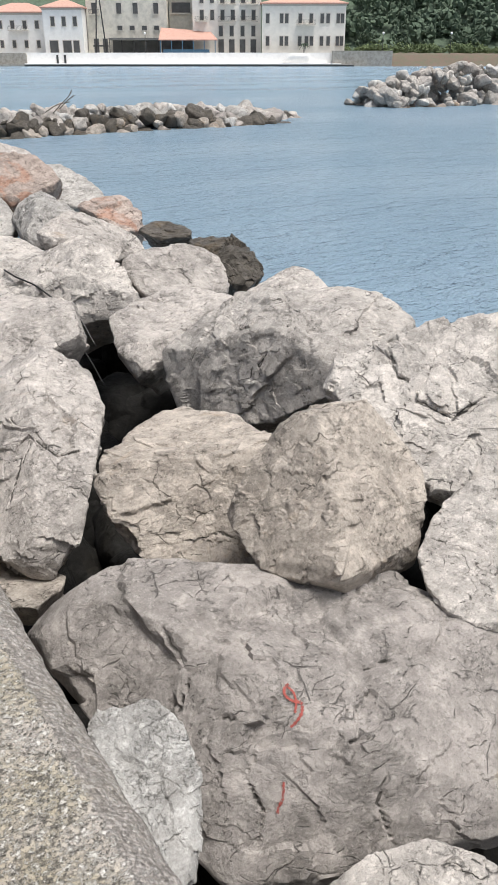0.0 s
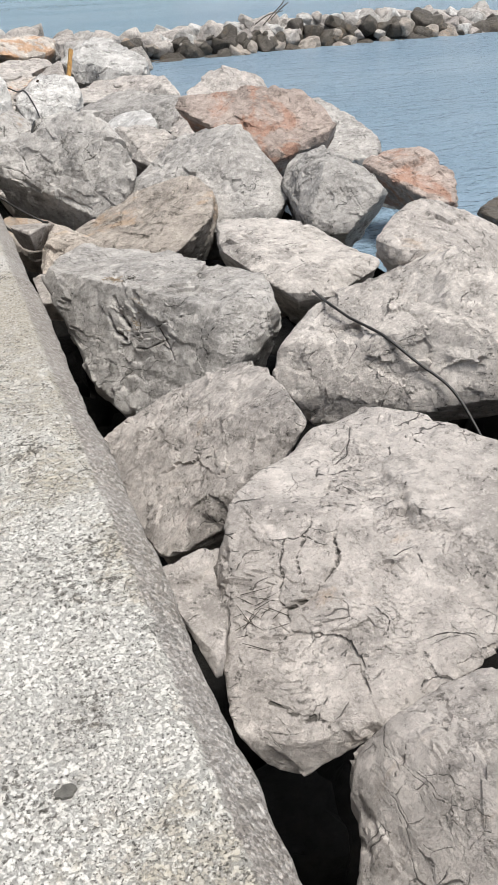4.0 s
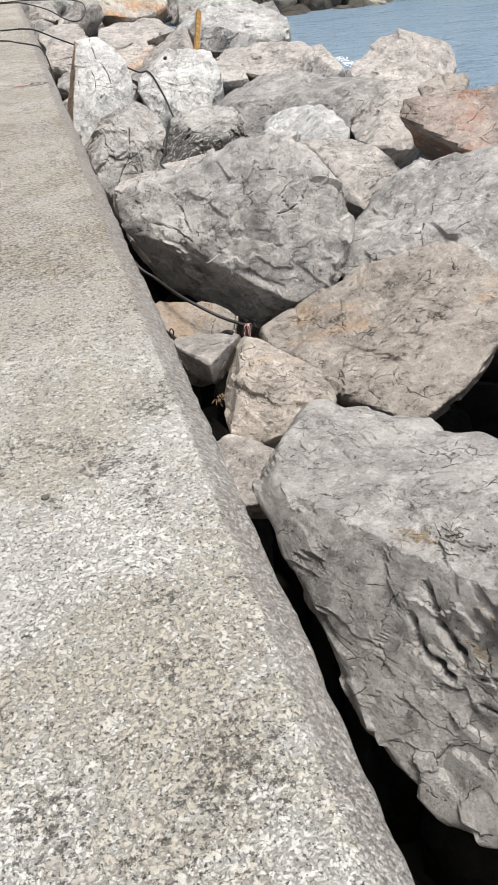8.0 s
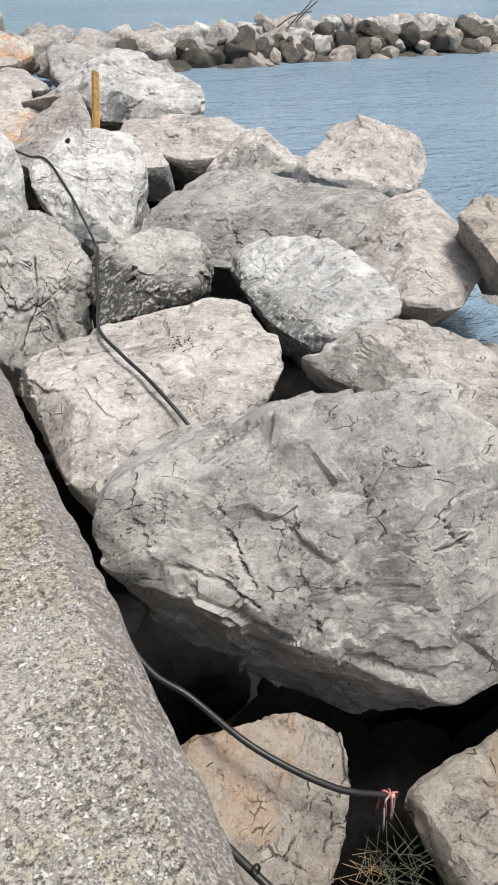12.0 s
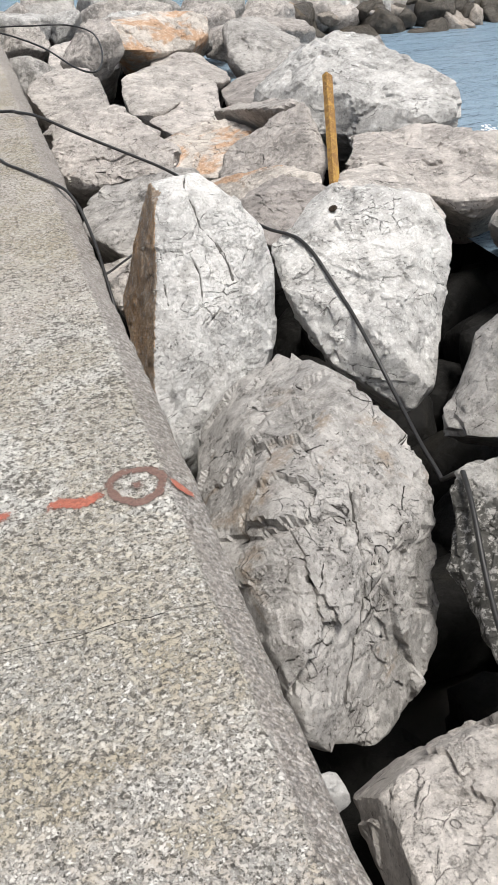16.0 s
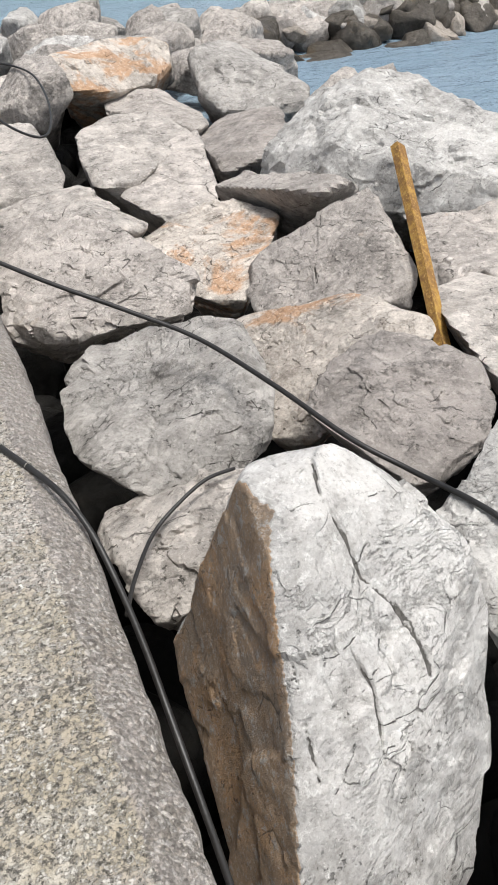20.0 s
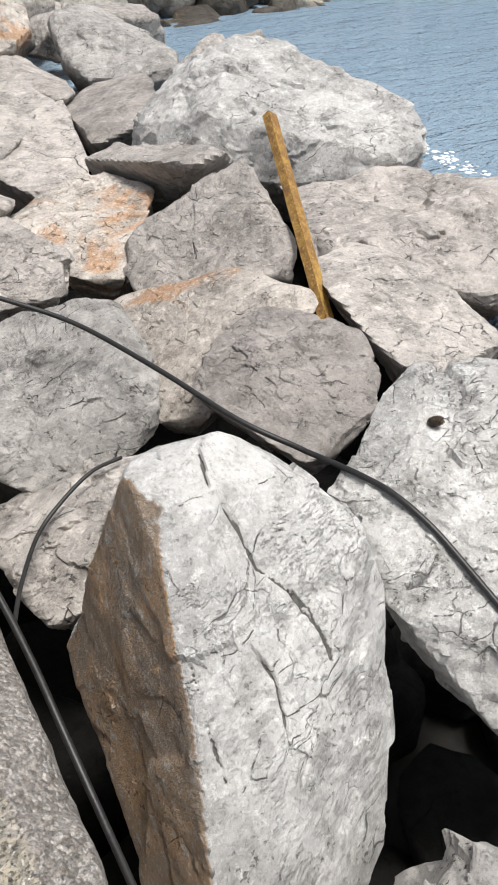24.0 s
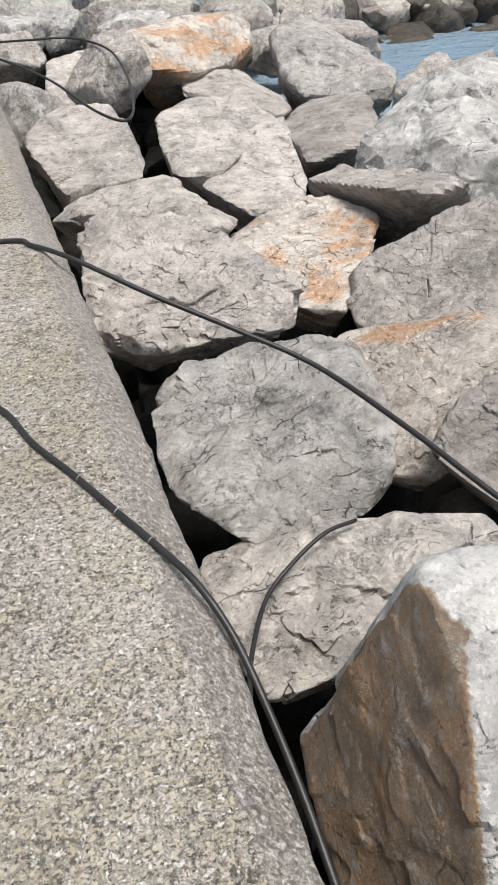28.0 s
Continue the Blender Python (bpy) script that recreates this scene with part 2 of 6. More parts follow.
def concrete_material():
    """Old concrete: chalky cement skin, brown seepage, black lichen in clusters, pores, and bare aggregate on the rim."""
    g = graph("weathered_concrete")
    tc = g.nt.nodes.new("ShaderNodeTexCoord")
    vec = tc.outputs["Object"]
    big, patch = g.noise(vec, 1.1, 6.0, 0.62, 0.4), g.noise(vec, 3.2, 7.0, 0.7, 0.3)
    mid, fine = g.noise(vec, 18.0, 6.0, 0.75), g.noise(vec, 110.0, 4.0, 0.75)
    sep = g.nt.nodes.new("ShaderNodeSeparateXYZ")
    g.nt.links.new(vec, sep.inputs[0])
    across, along = sep.outputs[0], sep.outputs[1]
    away = g.math("MULTIPLY", g.math("SUBTRACT", patch, 0.5), 3.0)

    def stretch(y0, y1, y2, y3, amount):
        """Weathering that one stretch of the wall carries, fading in from y0 to y1 and out from y2 to y3."""
        y = g.math("ADD", along, away)
        return g.math("MULTIPLY", g.ramp(y, y0, y1, 0.0, amount), g.ramp(y, y2, y3, 1.0, 0.0))

    first = g.ramp(g.math("ADD", along, g.math("MULTIPLY", away, 0.1)), 3.7, 3.85, 0.8, 0.0)
    damp = g.math("MAXIMUM", first, g.math("MAXIMUM", stretch(9.6, 10.8, 15.0, 15.7, 0.8), stretch(16.9, 18.0, 60.0, 61.0, 0.72)))
    col = g.mix(g.ramp(mid, 0.35, 0.65), (0.55, 0.535, 0.49), (0.66, 0.645, 0.60))
    # brown seepage and grey wear, soft at the edges, broken up by the grain
    seep = g.ramp(g.math("ADD", big, g.math("MULTIPLY", g.math("SUBTRACT", mid, 0.5), 0.6)), 0.45, 0.58)
    col = g.mix(g.math("MULTIPLY", seep, 0.8), col, (0.37, 0.33, 0.255))
    worn = g.ramp(g.math("ADD", patch, g.math("MULTIPLY", g.math("SUBTRACT", mid, 0.5), 0.8)), 0.50, 0.60)
    col = g.mix(g.math("MULTIPLY", worn, 0.5), col, (0.34, 0.32, 0.285))
    col = g.mix(damp, col, g.mix(g.ramp(patch, 0.42, 0.58), (0.33, 0.285, 0.205), (0.40, 0.355, 0.31)))
    # pale crumbs of the skin where it has gone
    gone = g.math("MAXIMUM", g.math("MULTIPLY", seep, 0.7), g.math("MAXIMUM", worn, damp))
    crumb = g.ramp(g.noise(vec, 62.0, 7.0, 0.82), 0.49, 0.56)
    col = g.mix(g.math("MULTIPLY", g.math("MULTIPLY", crumb, gone), 0.85), col, (0.66, 0.64, 0.595))
    # black lichen in clusters of crumbs a finger wide, and single pores
    colony = g.math("MAXIMUM", g.ramp(g.noise(vec, 2.6, 6.0, 0.7), 0.49, 0.65), g.math("MAXIMUM", g.math("MULTIPLY", g.math("MULTIPLY", damp, 0.9), g.ramp(big, 0.40, 0.56, 0.35, 1.0)), stretch(14.6, 15.6, 17.0, 18.0, 0.62)))
    lichen = g.ramp(g.math("ADD", g.noise(vec, 52.0, 7.0, 0.8), g.math("MULTIPLY", colony, 0.085)), 0.572, 0.615)
    col = g.mix(g.math("MULTIPLY", lichen, 0.84), col, (0.115, 0.105, 0.09))
    pore = g.ramp(g.math("ADD", g.noise(vec, 120.0, 3.0, 0.6), g.math("MULTIPLY", colony, 0.02)), 0.605, 0.645)
    col = g.mix(g.math("MULTIPLY", pore, 0.8), col, (0.085, 0.08, 0.068))
    col = g.mix(g.ramp(fine, 0.54, 0.68, 0.0, 0.5), col, (0.26, 0.24, 0.205))
    # bare aggregate on the worn rim
    rim = g.ramp(g.math("ADD", across, g.math("MULTIPLY", g.math("SUBTRACT", mid, 0.5), 0.05)), 0.325, 0.345)
    peb = g.nt.nodes.new("ShaderNodeTexVoronoi")
    peb.inputs["Scale"].default_value = 88.0
    g.nt.links.new(vec, peb.inputs["Vector"])
    psep = g.nt.nodes.new("ShaderNodeSeparateColor")
    g.nt.links.new(peb.outputs["Color"], psep.inputs[0])
    stones = g.mix(g.ramp(psep.outputs[0], 0.1, 1.0), (0.25, 0.225, 0.205), (0.54, 0.51, 0.48))
    stones = g.mix(g.ramp(g.noise(vec, 70.0, 6.0, 0.78), 0.48, 0.56, 0.0, 0.7), stones, (0.16, 0.145, 0.13))
    stones = g.mix(g.ramp(patch, 0.40, 0.62, 0.0, 0.5), stones, (0.38, 0.345, 0.32))
    col = g.mix(g.math("MULTIPLY", rim, 0.75), col, stones)
    g.put("Base Color", col)
    g.put("Roughness", 0.92)
    g.put("Specular IOR Level", 0.2)
    h = g.math("ADD", g.math("MULTIPLY", crumb, 0.0022), g.math("ADD", g.math("MULTIPLY", mid, 0.007), g.math("MULTIPLY", fine, 0.0022)))
    h = g.math("SUBTRACT", h, g.math("ADD", g.math("MULTIPLY", pore, 0.003), g.math("MULTIPLY", g.math("MULTIPLY", peb.outputs["Distance"], rim), 0.007)))
    g.put("Normal", g.bump(h, 1.0, 1.0))
    return g.m


def water_material():
    g = graph("sea_water")
    tc = g.nt.nodes.new("ShaderNodeTexCoord")
    mp = g.nt.nodes.new("ShaderNodeMapping")
    mp.inputs["Rotation"].default_value, mp.inputs["Scale"].default_value = (0, 0, 0.5), (1.0, 2.2, 1.0)
    g.nt.links.new(tc.outputs["Object"], mp.inputs["Vector"])
    vec = mp.outputs[0]
    swell, chop, rip = g.noise(vec, 0.45, 3.0, 0.5), g.noise(vec, 2.0, 4.0, 0.6, 0.4), g.noise(vec, 9.0, 3.0, 0.6)
    g.put("Base Color", g.mix(g.ramp(g.noise(vec, 0.05, 3.0), 0.4, 0.65), (0.25, 0.365, 0.465), (0.295, 0.41, 0.51)))
    g.put("Roughness", 0.2)
    g.put("IOR", 1.333)
    n = g.bump(swell, 0.7, 0.6)
    n = g.bump(chop, 1.0, 0.3, n)
    n = g.bump(rip, 1.0, 0.09, n)
    g.put("Normal", n)
    return g.m


def plain(name, colour, rough=0.7, metal=0.0, vary=0.25, scale=8.0, relief=0.2, second=None):
    g = graph(name)
    own, vec, rnd = g.own()
    a, b = g.noise(vec, scale, 5.0, 0.65), g.noise(vec, scale * 7.0, 3.0)
    col = g.mix(g.ramp(a, 0.35, 0.7), colour, second or tuple(c * (1.0 - vary) for c in colour))
    col = g.mix(g.ramp(b, 0.5, 0.8, 0.0, 0.5), col, tuple(c * (1.0 - vary) for c in colour))
    g.put("Base Color", col)
    g.put("Roughness", rough)
    g.put("Metallic", metal)
    if relief:
        g.put("Normal", g.bump(b, relief, 0.004))
    return g.m


CONCRETE, WATER = concrete_material(), water_material()
RUBBER = plain("black_rubber", (0.022, 0.021, 0.02), 0.45, vary=0.4, scale=20)


# ---- mesh helpers ----
LATTICE = np.random.RandomState(7).rand(48, 48, 48)


def lump(p, freq, shift=0.0):
    """Smooth value noise in -1..1 at the points p."""
    q = p * freq + shift
    i = np.floor(q).astype(int)
    f = q - i
    f = f * f * (3 - 2 * f)
    i, j = i % 48, (i + 1) % 48
    x0, y0, z0, x1, y1, z1 = i[:, 0], i[:, 1], i[:, 2], j[:, 0], j[:, 1], j[:, 2]
    fx, fy, fz = f[:, 0], f[:, 1], f[:, 2]
    a = LATTICE[x0, y0, z0] * (1 - fx) + LATTICE[x1, y0, z0] * fx
    b = LATTICE[x0, y1, z0] * (1 - fx) + LATTICE[x1, y1, z0] * fx
    c = LATTICE[x0, y0, z1] * (1 - fx) + LATTICE[x1, y0, z1] * fx
    d = LATTICE[x0, y1, z1] * (1 - fx) + LATTICE[x1, y1, z1] * fx
    return ((a * (1 - fy) + b * fy) * (1 - fz) + (c * (1 - fy) + d * fy) * fz) * 2 - 1


BALLS = {}


def ball(n):
    """Unit sphere of 20 n^2 triangles: directions and faces."""
    if n not in BALLS:
        bm = bmesh.new()
        bmesh.ops.create_icosphere(bm, subdivisions=1, radius=1)
        bm.verts.ensure_lookup_table()
        ico = [v.co.copy() for v in bm.verts]
        tris = [[v.index for v in f.verts] for f in bm.faces]
        bm.free()
        pts, ids, faces = [], {}, []
        for a, b, c in tris:
            grid = {}
            for i in range(n + 1):
                for j in range(n + 1 - i):
                    w = sorted(((a, n - i - j), (b, i), (c, j)))
                    key = tuple(x for x in w if x[1])
                    if key not in ids:
                        ids[key] = len(pts)
                        pts.append((ico[a] * (n - i - j) + ico[b] * i + ico[c] * j).normalized())
                    grid[i, j] = ids[key]
            for i in range(n):
                for j in range(n - i):
                    faces.append((grid[i, j], grid[i + 1, j], grid[i, j + 1]))
                    if i + j < n - 1:
                        faces.append((grid[i + 1, j], grid[i + 1, j + 1], grid[i, j + 1]))
        BALLS[n] = (np.array(pts), np.array(faces, dtype=np.int32))
    return BALLS[n]


def mesh_from(name, verts, faces, smooth=True):
    me = bpy.data.meshes.new(name)
    k = faces.shape[1]
    me.vertices.add(len(verts))
    me.vertices.foreach_set("co", np.asarray(verts, dtype=np.float32).ravel())
    me.loops.add(len(faces) * k)
    me.loops.foreach_set("vertex_index", faces.ravel().astype(np.int32))
    me.polygons.add(len(faces))
    me.polygons.foreach_set("loop_start", np.arange(0, len(faces) * k, k, dtype=np.int32))
    me.polygons.foreach_set("use_smooth", np.full(len(faces), smooth, dtype=bool))
    me.update(calc_edges=True)
    me.validate()
    return me


def facet_dirs(facets):
    f = np.array(facets, dtype=float)
    a, e = np.radians(f[:, 0]), np.radians(f[:, 1])
    return np.stack([np.cos(e) * np.cos(a), np.cos(e) * np.sin(a), np.sin(e)], 1), np.maximum(f[:, 2], 0.04)


def settle(value, faces, times=1):
    """Values at the corners of a mesh, evened out over their neighbours."""
    ids = faces.ravel()
    count = np.bincount(ids, minlength=len(value))
    for _ in range(times):
        value = np.bincount(ids, weights=np.repeat(value[faces].mean(1), 3), minlength=len(value)) / count
    return value


def stone_shape(facets, n, rough, rng, sharp=150.0, chips=30, cuts=()):
    """A broken stone: facets as (azimuth, elevation, distance), chipped corners, fracture planes, ledges, grooves and cuts."""
    base, faces = ball(n)
    N, h = facet_dirs(facets)

    def reach(d, N, h, p):
        return 1.0 / np.power(np.power(np.maximum(d @ N.T, 1e-4) / h, p).sum(1), 1.0 / p)

    coarse, _ = ball(8)
    rough_pts = coarse * reach(coarse, N, h, 60.0)[:, None]
    size = np.ptp(rough_pts, axis=0) / 2
    extra = rng.normal(size=(chips, 3))
    extra /= np.linalg.norm(extra, axis=1)[:, None]
    top = (rough_pts @ extra.T).max(0) * rng.uniform(0.935, 1.0, chips)
    plain_N, plain_h = N, h
    N, h = np.vstack([N, extra]), np.concatenate([h, top])
    d = base * size
    d /= np.linalg.norm(d, axis=1)[:, None]
    p = d * reach(d, N, h, sharp)[:, None]
    s = float(size.mean())
    k = rng.uniform(0, 40)
    out = 0.014 * s * lump(p, 1.7 / s, k) + 0.008 * s * lump(p, 4.3 / s, k + 5)
    warp = p + 0.10 * s * np.stack([lump(p, 3.5 / s, k + 11), lump(p, 3.5 / s, k + 17), lump(p, 3.5 / s, k + 23)], 1)
    warp += 0.03 * s * np.stack([lump(p, 14 / s, k + 12), lump(p, 14 / s, k + 18), lump(p, 14 / s, k + 24)], 1)
    # fracture planes: irregular patches, each tilted a little its own way
    for count, tilt, step in ((14, 0.12, 0.012), (60, 0.13, 0.006), (260, 0.17, 0.003)):
        if n < 24 and count > 90:
            continue
        seeds = p[rng.randint(len(p), size=count)] + rng.normal(size=(count, 3)) * 0.02 * s
        near = ((warp ** 2).sum(1)[:, None] - 2 * warp @ seeds.T + (seeds ** 2).sum(1)[None, :]).argmin(1)
        lean = rng.normal(size=(count, 3)) * tilt * rough * rng.uniform(0.2, 1.0, (count, 1))
        out += np.clip(((p - seeds[near]) * lean[near]).sum(1) * 0.55, -0.05 * s, 0.045 * s) + (rng.uniform(-1, 1, count) * step * s * rough)[near]
        if count < 20:
            out = settle(out, faces)
    ledge = warp @ (np.array([0.35, 0.25, 1.0]) / (0.17 * s))
    saw = ledge - np.floor(ledge)
    out += 0.011 * s * rough * (0.5 - np.abs(2 * saw - 1)) * np.clip(0.4 + 1.5 * lump(p, 2.2 / s, k + 31), 0, 1)
    # how strongly each corner takes the painted shade of the cuts
    crack_shade = np.zeros(len(p))
    if n >= 24:
        groove = np.abs(lump(warp, 2.4 / s, k + 37))
        mask = np.exp(-(groove / 0.03) ** 2) * np.clip(lump(p, 1.3 / s, k + 41) * 3 - 0.3, 0, 1)
        out -= 0.006 * s * rough * mask
        out += 0.0035 * s * rough * (lump(p, 17.0 / s, k + 43) * 0.6 + lump(p, 36.0 / s, k + 47) * 0.6)
    for wide, deep, line in cuts:
        line, wide = np.array(line), wide * 0.7
        way = line / np.linalg.norm(line, axis=1)[:, None]
        line = way * reach(way, N, h, sharp)[:, None]
        best = np.full(len(p), 9.0)
        for a, b in zip(line, line[1:]):
            u = np.clip(((p - a) @ (b - a)) / ((b - a) @ (b - a)), 0, 1)
            best = np.minimum(best, np.linalg.norm(p - a - u[:, None] * (b - a), axis=1))
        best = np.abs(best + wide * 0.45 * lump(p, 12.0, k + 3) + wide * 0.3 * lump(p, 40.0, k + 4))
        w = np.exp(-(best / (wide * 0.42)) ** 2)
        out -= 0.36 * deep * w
        crack_shade = np.maximum(crack_shade, w ** 1.5)
    main = ((d @ plain_N.T) / plain_h).argmax(1)
    return p + d * out[:, None], faces, crack_shade, main


def crisp(me, p, faces, degrees=17.0):
    """Marks the edges of the mesh that are broken sharply."""
    n = np.cross(p[faces[:, 1]] - p[faces[:, 0]], p[faces[:, 2]] - p[faces[:, 0]])
    n /= np.linalg.norm(n, axis=1)[:, None] + 1e-12
    e = np.empty(len(me.loops), dtype=np.int32)
    me.loops.foreach_get("edge_index", e)
    order = np.argsort(e, kind="stable")
    pair = (order // 3).reshape(-1, 2)
    sharp = np.zeros(len(me.edges), dtype=bool)
    sharp[e[order].reshape(-1, 2)[:, 0]] = (n[pair[:, 0]] * n[pair[:, 1]]).sum(1) < math.cos(radians(degrees))
    me.attributes.new("sharp_edge", "BOOLEAN", "EDGE").data.foreach_set("value", sharp)


ROCKS, BOULDERS = [], []


def rock(tone, at, facets, rough=1.0, label="", level=None, cuts=(), rusty=()):
    """One boulder of the bank; rusty: the facets that broke along a rusty joint, counted from 0."""
    x, y, z = at
    rng = np.random.RandomState(len(ROCKS) + 11)
    near = x < 2.7 and y < 22.5
    n = level or (62 if cuts else 46 if near else 30 if y < 24 else 22)
    p, faces, crack_shade, main = stone_shape(facets, n, rough, rng, cuts=cuts)
    ob = new("boulder", mesh_from("boulder", p, faces))
    crisp(ob.data, p, faces)
    ob.data.attributes.new("crack_shade", "FLOAT", "POINT").data.foreach_set("value", crack_shade.astype(np.float32))
    if rusty:
        ob.data.attributes.new("rusty", "FLOAT", "POINT").data.foreach_set("value", np.isin(main, rusty).astype(np.float32))
    ob.location = at
    ob.data.materials.append(STONE[tone])
    words = {"light": "pale cream limestone boulder with hairline cracks", "warm": "warm grey limestone boulder with rough broken faces",
             "grey": "grey limestone boulder with weathered cracked faces", "taupe": "taupe limestone boulder with smooth worn faces",
             "tan": "tan limestone boulder with yellowish stains", "white": "white limestone boulder with sharp broken edges",
             "white_rusty": "tall white boulder with one rusty brown face", "pink": "reddish brown limestone boulder near the water",
             "rust": "brownish limestone boulder with rusty stains", "orange": "pale limestone boulder with orange mineral stains",
             "white_foot": "white flat-topped boulder with a dark speckled foot", "dark": "rounded boulder speckled with dark lichen", "cracked": "grey boulder split by deep branching cracks", "wet": "dark wet boulder at the waterline"}
    tagged(ob, label or words[tone], "boulder", "boulders of the breakwater")
    BOULDERS.append(ob)
    ROCKS.append((Vector(at), max(np.ptp(p, axis=0)) / 2))
    return ob


# ---- sea wall: concrete cast in lengths, falling gently along its way ----
def fall(y):
    return 0.028 - 0.0056 * y


wall = tagged(new("wall_sea"), "long weathered concrete sea wall with a worn sloping rim", "wall", kind="structure")


def wall_length(y0, y1, drop, seed, lips=(0.006, 0.006)):
    prof = [(-4.0, 0.0), (-2.0, 0.0), (-1.2, 0.0)] + [(-1.2 + 0.03 * i, 0.0) for i in range(1, 45)] + [(0.15 + 0.03 * i, 0.0) for i in range(6)]
    prof += [(0.318, 0.0), (0.328, -0.0005), (0.332, -0.003), (0.337, -0.0075), (0.355, -0.019), (0.37, -0.031), (0.385, -0.043), (0.40, -0.055), (0.415, -0.07), (0.424, -0.09), (0.428, -0.13), (0.43, -0.2), (0.432, -0.4), (0.435, -0.8), (0.44, -1.4), (0.44, -2.6)]
    ys = np.arange(y0, y1 + 0.001, (y1 - y0) / max(2, round((y1 - y0) / 0.035)))
    prof = np.array(prof)
    X, Y = np.meshgrid(prof[:, 0], ys)
    Z = np.tile(prof[:, 1], (len(ys), 1)) + fall(Y) - drop
    p = np.stack([X.ravel(), Y.ravel(), Z.ravel()], 1)
    edge = np.clip((p[:, 0] - 0.30) / 0.03, 0, 1)
    chip = lump(p, 9.0, seed) * 0.5 + lump(p, 26.0, seed + 3) * 0.5
    p[:, 2] += 0.004 * lump(p, 2.5, 5.0) + edge * 0.010 * chip
    p[:, 0] += edge * (0.012 * lump(p, 3.0, seed + 7) + 0.008 * lump(p, 22.0, seed + 9)) + np.clip((p[:, 1] - 17.5) * 0.02, 0, 0.03) * edge
    p[:, 2] -= (p[:, 1] - y0 < 0.008) * lips[0] + (y1 - p[:, 1] < 0.008) * lips[1]
    # a joint that wanders a little
    w, r = len(prof), len(ys)
    i = np.arange(w - 1)[None, :] + w * np.arange(r - 1)[:, None]
    faces = np.stack([i, i + 1, i + w + 1, i + w], -1).reshape(-1, 4)
    bend = 0.035 * lump(np.stack([p[:, 0] * 3, p[:, 0] * 0, p[:, 0] * 0], 1), 1.0, 3.0 + round(y0)) - 0.06 * p[:, 0] + 0.011 * lump(np.stack([p[:, 0] * 17, p[:, 0] * 0, p[:, 0] * 0], 1), 1.0, 7.0 + round(y0))
    ends = np.clip(1 - (p[:, 1] - y0) / 0.5, 0, 1)
    endb = np.clip(1 - (y1 - p[:, 1]) / 0.5, 0, 1)
    bend1 = 0.035 * lump(np.stack([p[:, 0] * 3, p[:, 0] * 0, p[:, 0] * 0], 1), 1.0, 3.0 + round(y1)) - 0.06 * p[:, 0] + 0.011 * lump(np.stack([p[:, 0] * 17, p[:, 0] * 0, p[:, 0] * 0], 1), 1.0, 7.0 + round(y1))
    p[:, 1] += ends * bend + endb * bend1
    ob = new("concrete_length", mesh_from("concrete_length", p, faces))
    # a crisp arris where the top meets the sloping rim
    ev = np.empty(len(ob.data.edges) * 2, dtype=np.int32)
    ob.data.edges.foreach_get("vertices", ev)
    col = int(np.argmin(np.abs(prof[:, 0] - 0.332)))
    crisp = ((ev.reshape(-1, 2) % w) == col).all(1)
    ob.data.attributes.new("sharp_edge", "BOOLEAN", "EDGE").data.foreach_set("value", crisp)
    ob.data.materials.append(CONCRETE)
    ob.parent = wall
    return ob


JOINTS = [-6.0, -2.2, 3.79, 9.77, 15.65, 21.6, 27.6, 33.5, 40.0]
GAPS = [0.002, 0.002, 0.0012, 0.0, 0.0009, 0.002, 0.002, 0.002, 0.002]     # half the width of each joint
LIPS = [0.004, 0.004, 0.004, 0.0022, 0.003, 0.004, 0.004, 0.004, 0.004]
for k, (a, b) in enumerate(zip(JOINTS, JOINTS[1:])):
    ga, gb = GAPS[k], GAPS[k + 1]
    wall_length(a + ga, b - gb, 0.004 if k == 1 else 0.0, 3.0, (LIPS[k], LIPS[k + 1]))


# ---- sea and sea bed ----
def sea():
    bm = bmesh.new()
    ring = [(4.1, -500), (900, -500), (900, 1200), (-600, 1200), (-600, 40.5), (0.6, 40.5), (0.6, 34.5), (4.1, 29.5)]
    bm.faces.new([bm.verts.new((x, y, -1.5)) for x, y in ring])
    me = bpy.data.meshes.new("water")
    bm.to_mesh(me)
    bm.free()
    me.materials.append(WATER)
    tagged(new("water", me), "calm blue-grey sea water with small ripples", "sea", kind="structure")


sea()


def bed():
    """Silt and gravel under the bank, coloured near-black for the shade there, falling into the sea."""
    xs, ys = np.linspace(0.3, 9.0, 60), np.linspace(-8, 36, 180)
    X, Y = np.meshgrid(xs, ys)
    p = np.stack([X.ravel(), Y.ravel(), (-2.6 - np.clip(X - 5.2, 0, 9) * 0.3).ravel()], 1)
    p[:, 2] += 0.05 * lump(p, 2.0, 4.0) + 0.02 * lump(p, 9.0, 6.0)
    w = len(xs)
    i = np.arange(w - 1)[None, :] + w * np.arange(len(ys) - 1)[:, None]
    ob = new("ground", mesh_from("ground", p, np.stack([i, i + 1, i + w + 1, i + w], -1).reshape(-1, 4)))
    ob.data.materials.append(plain("shade_black_silt", (0.02, 0.018, 0.015), 0.9, vary=0.4, scale=6, relief=0.6))
    tagged(ob, "silt and gravel deep between the boulders, near-black for the shade there", "ground", kind="structure")


bed()


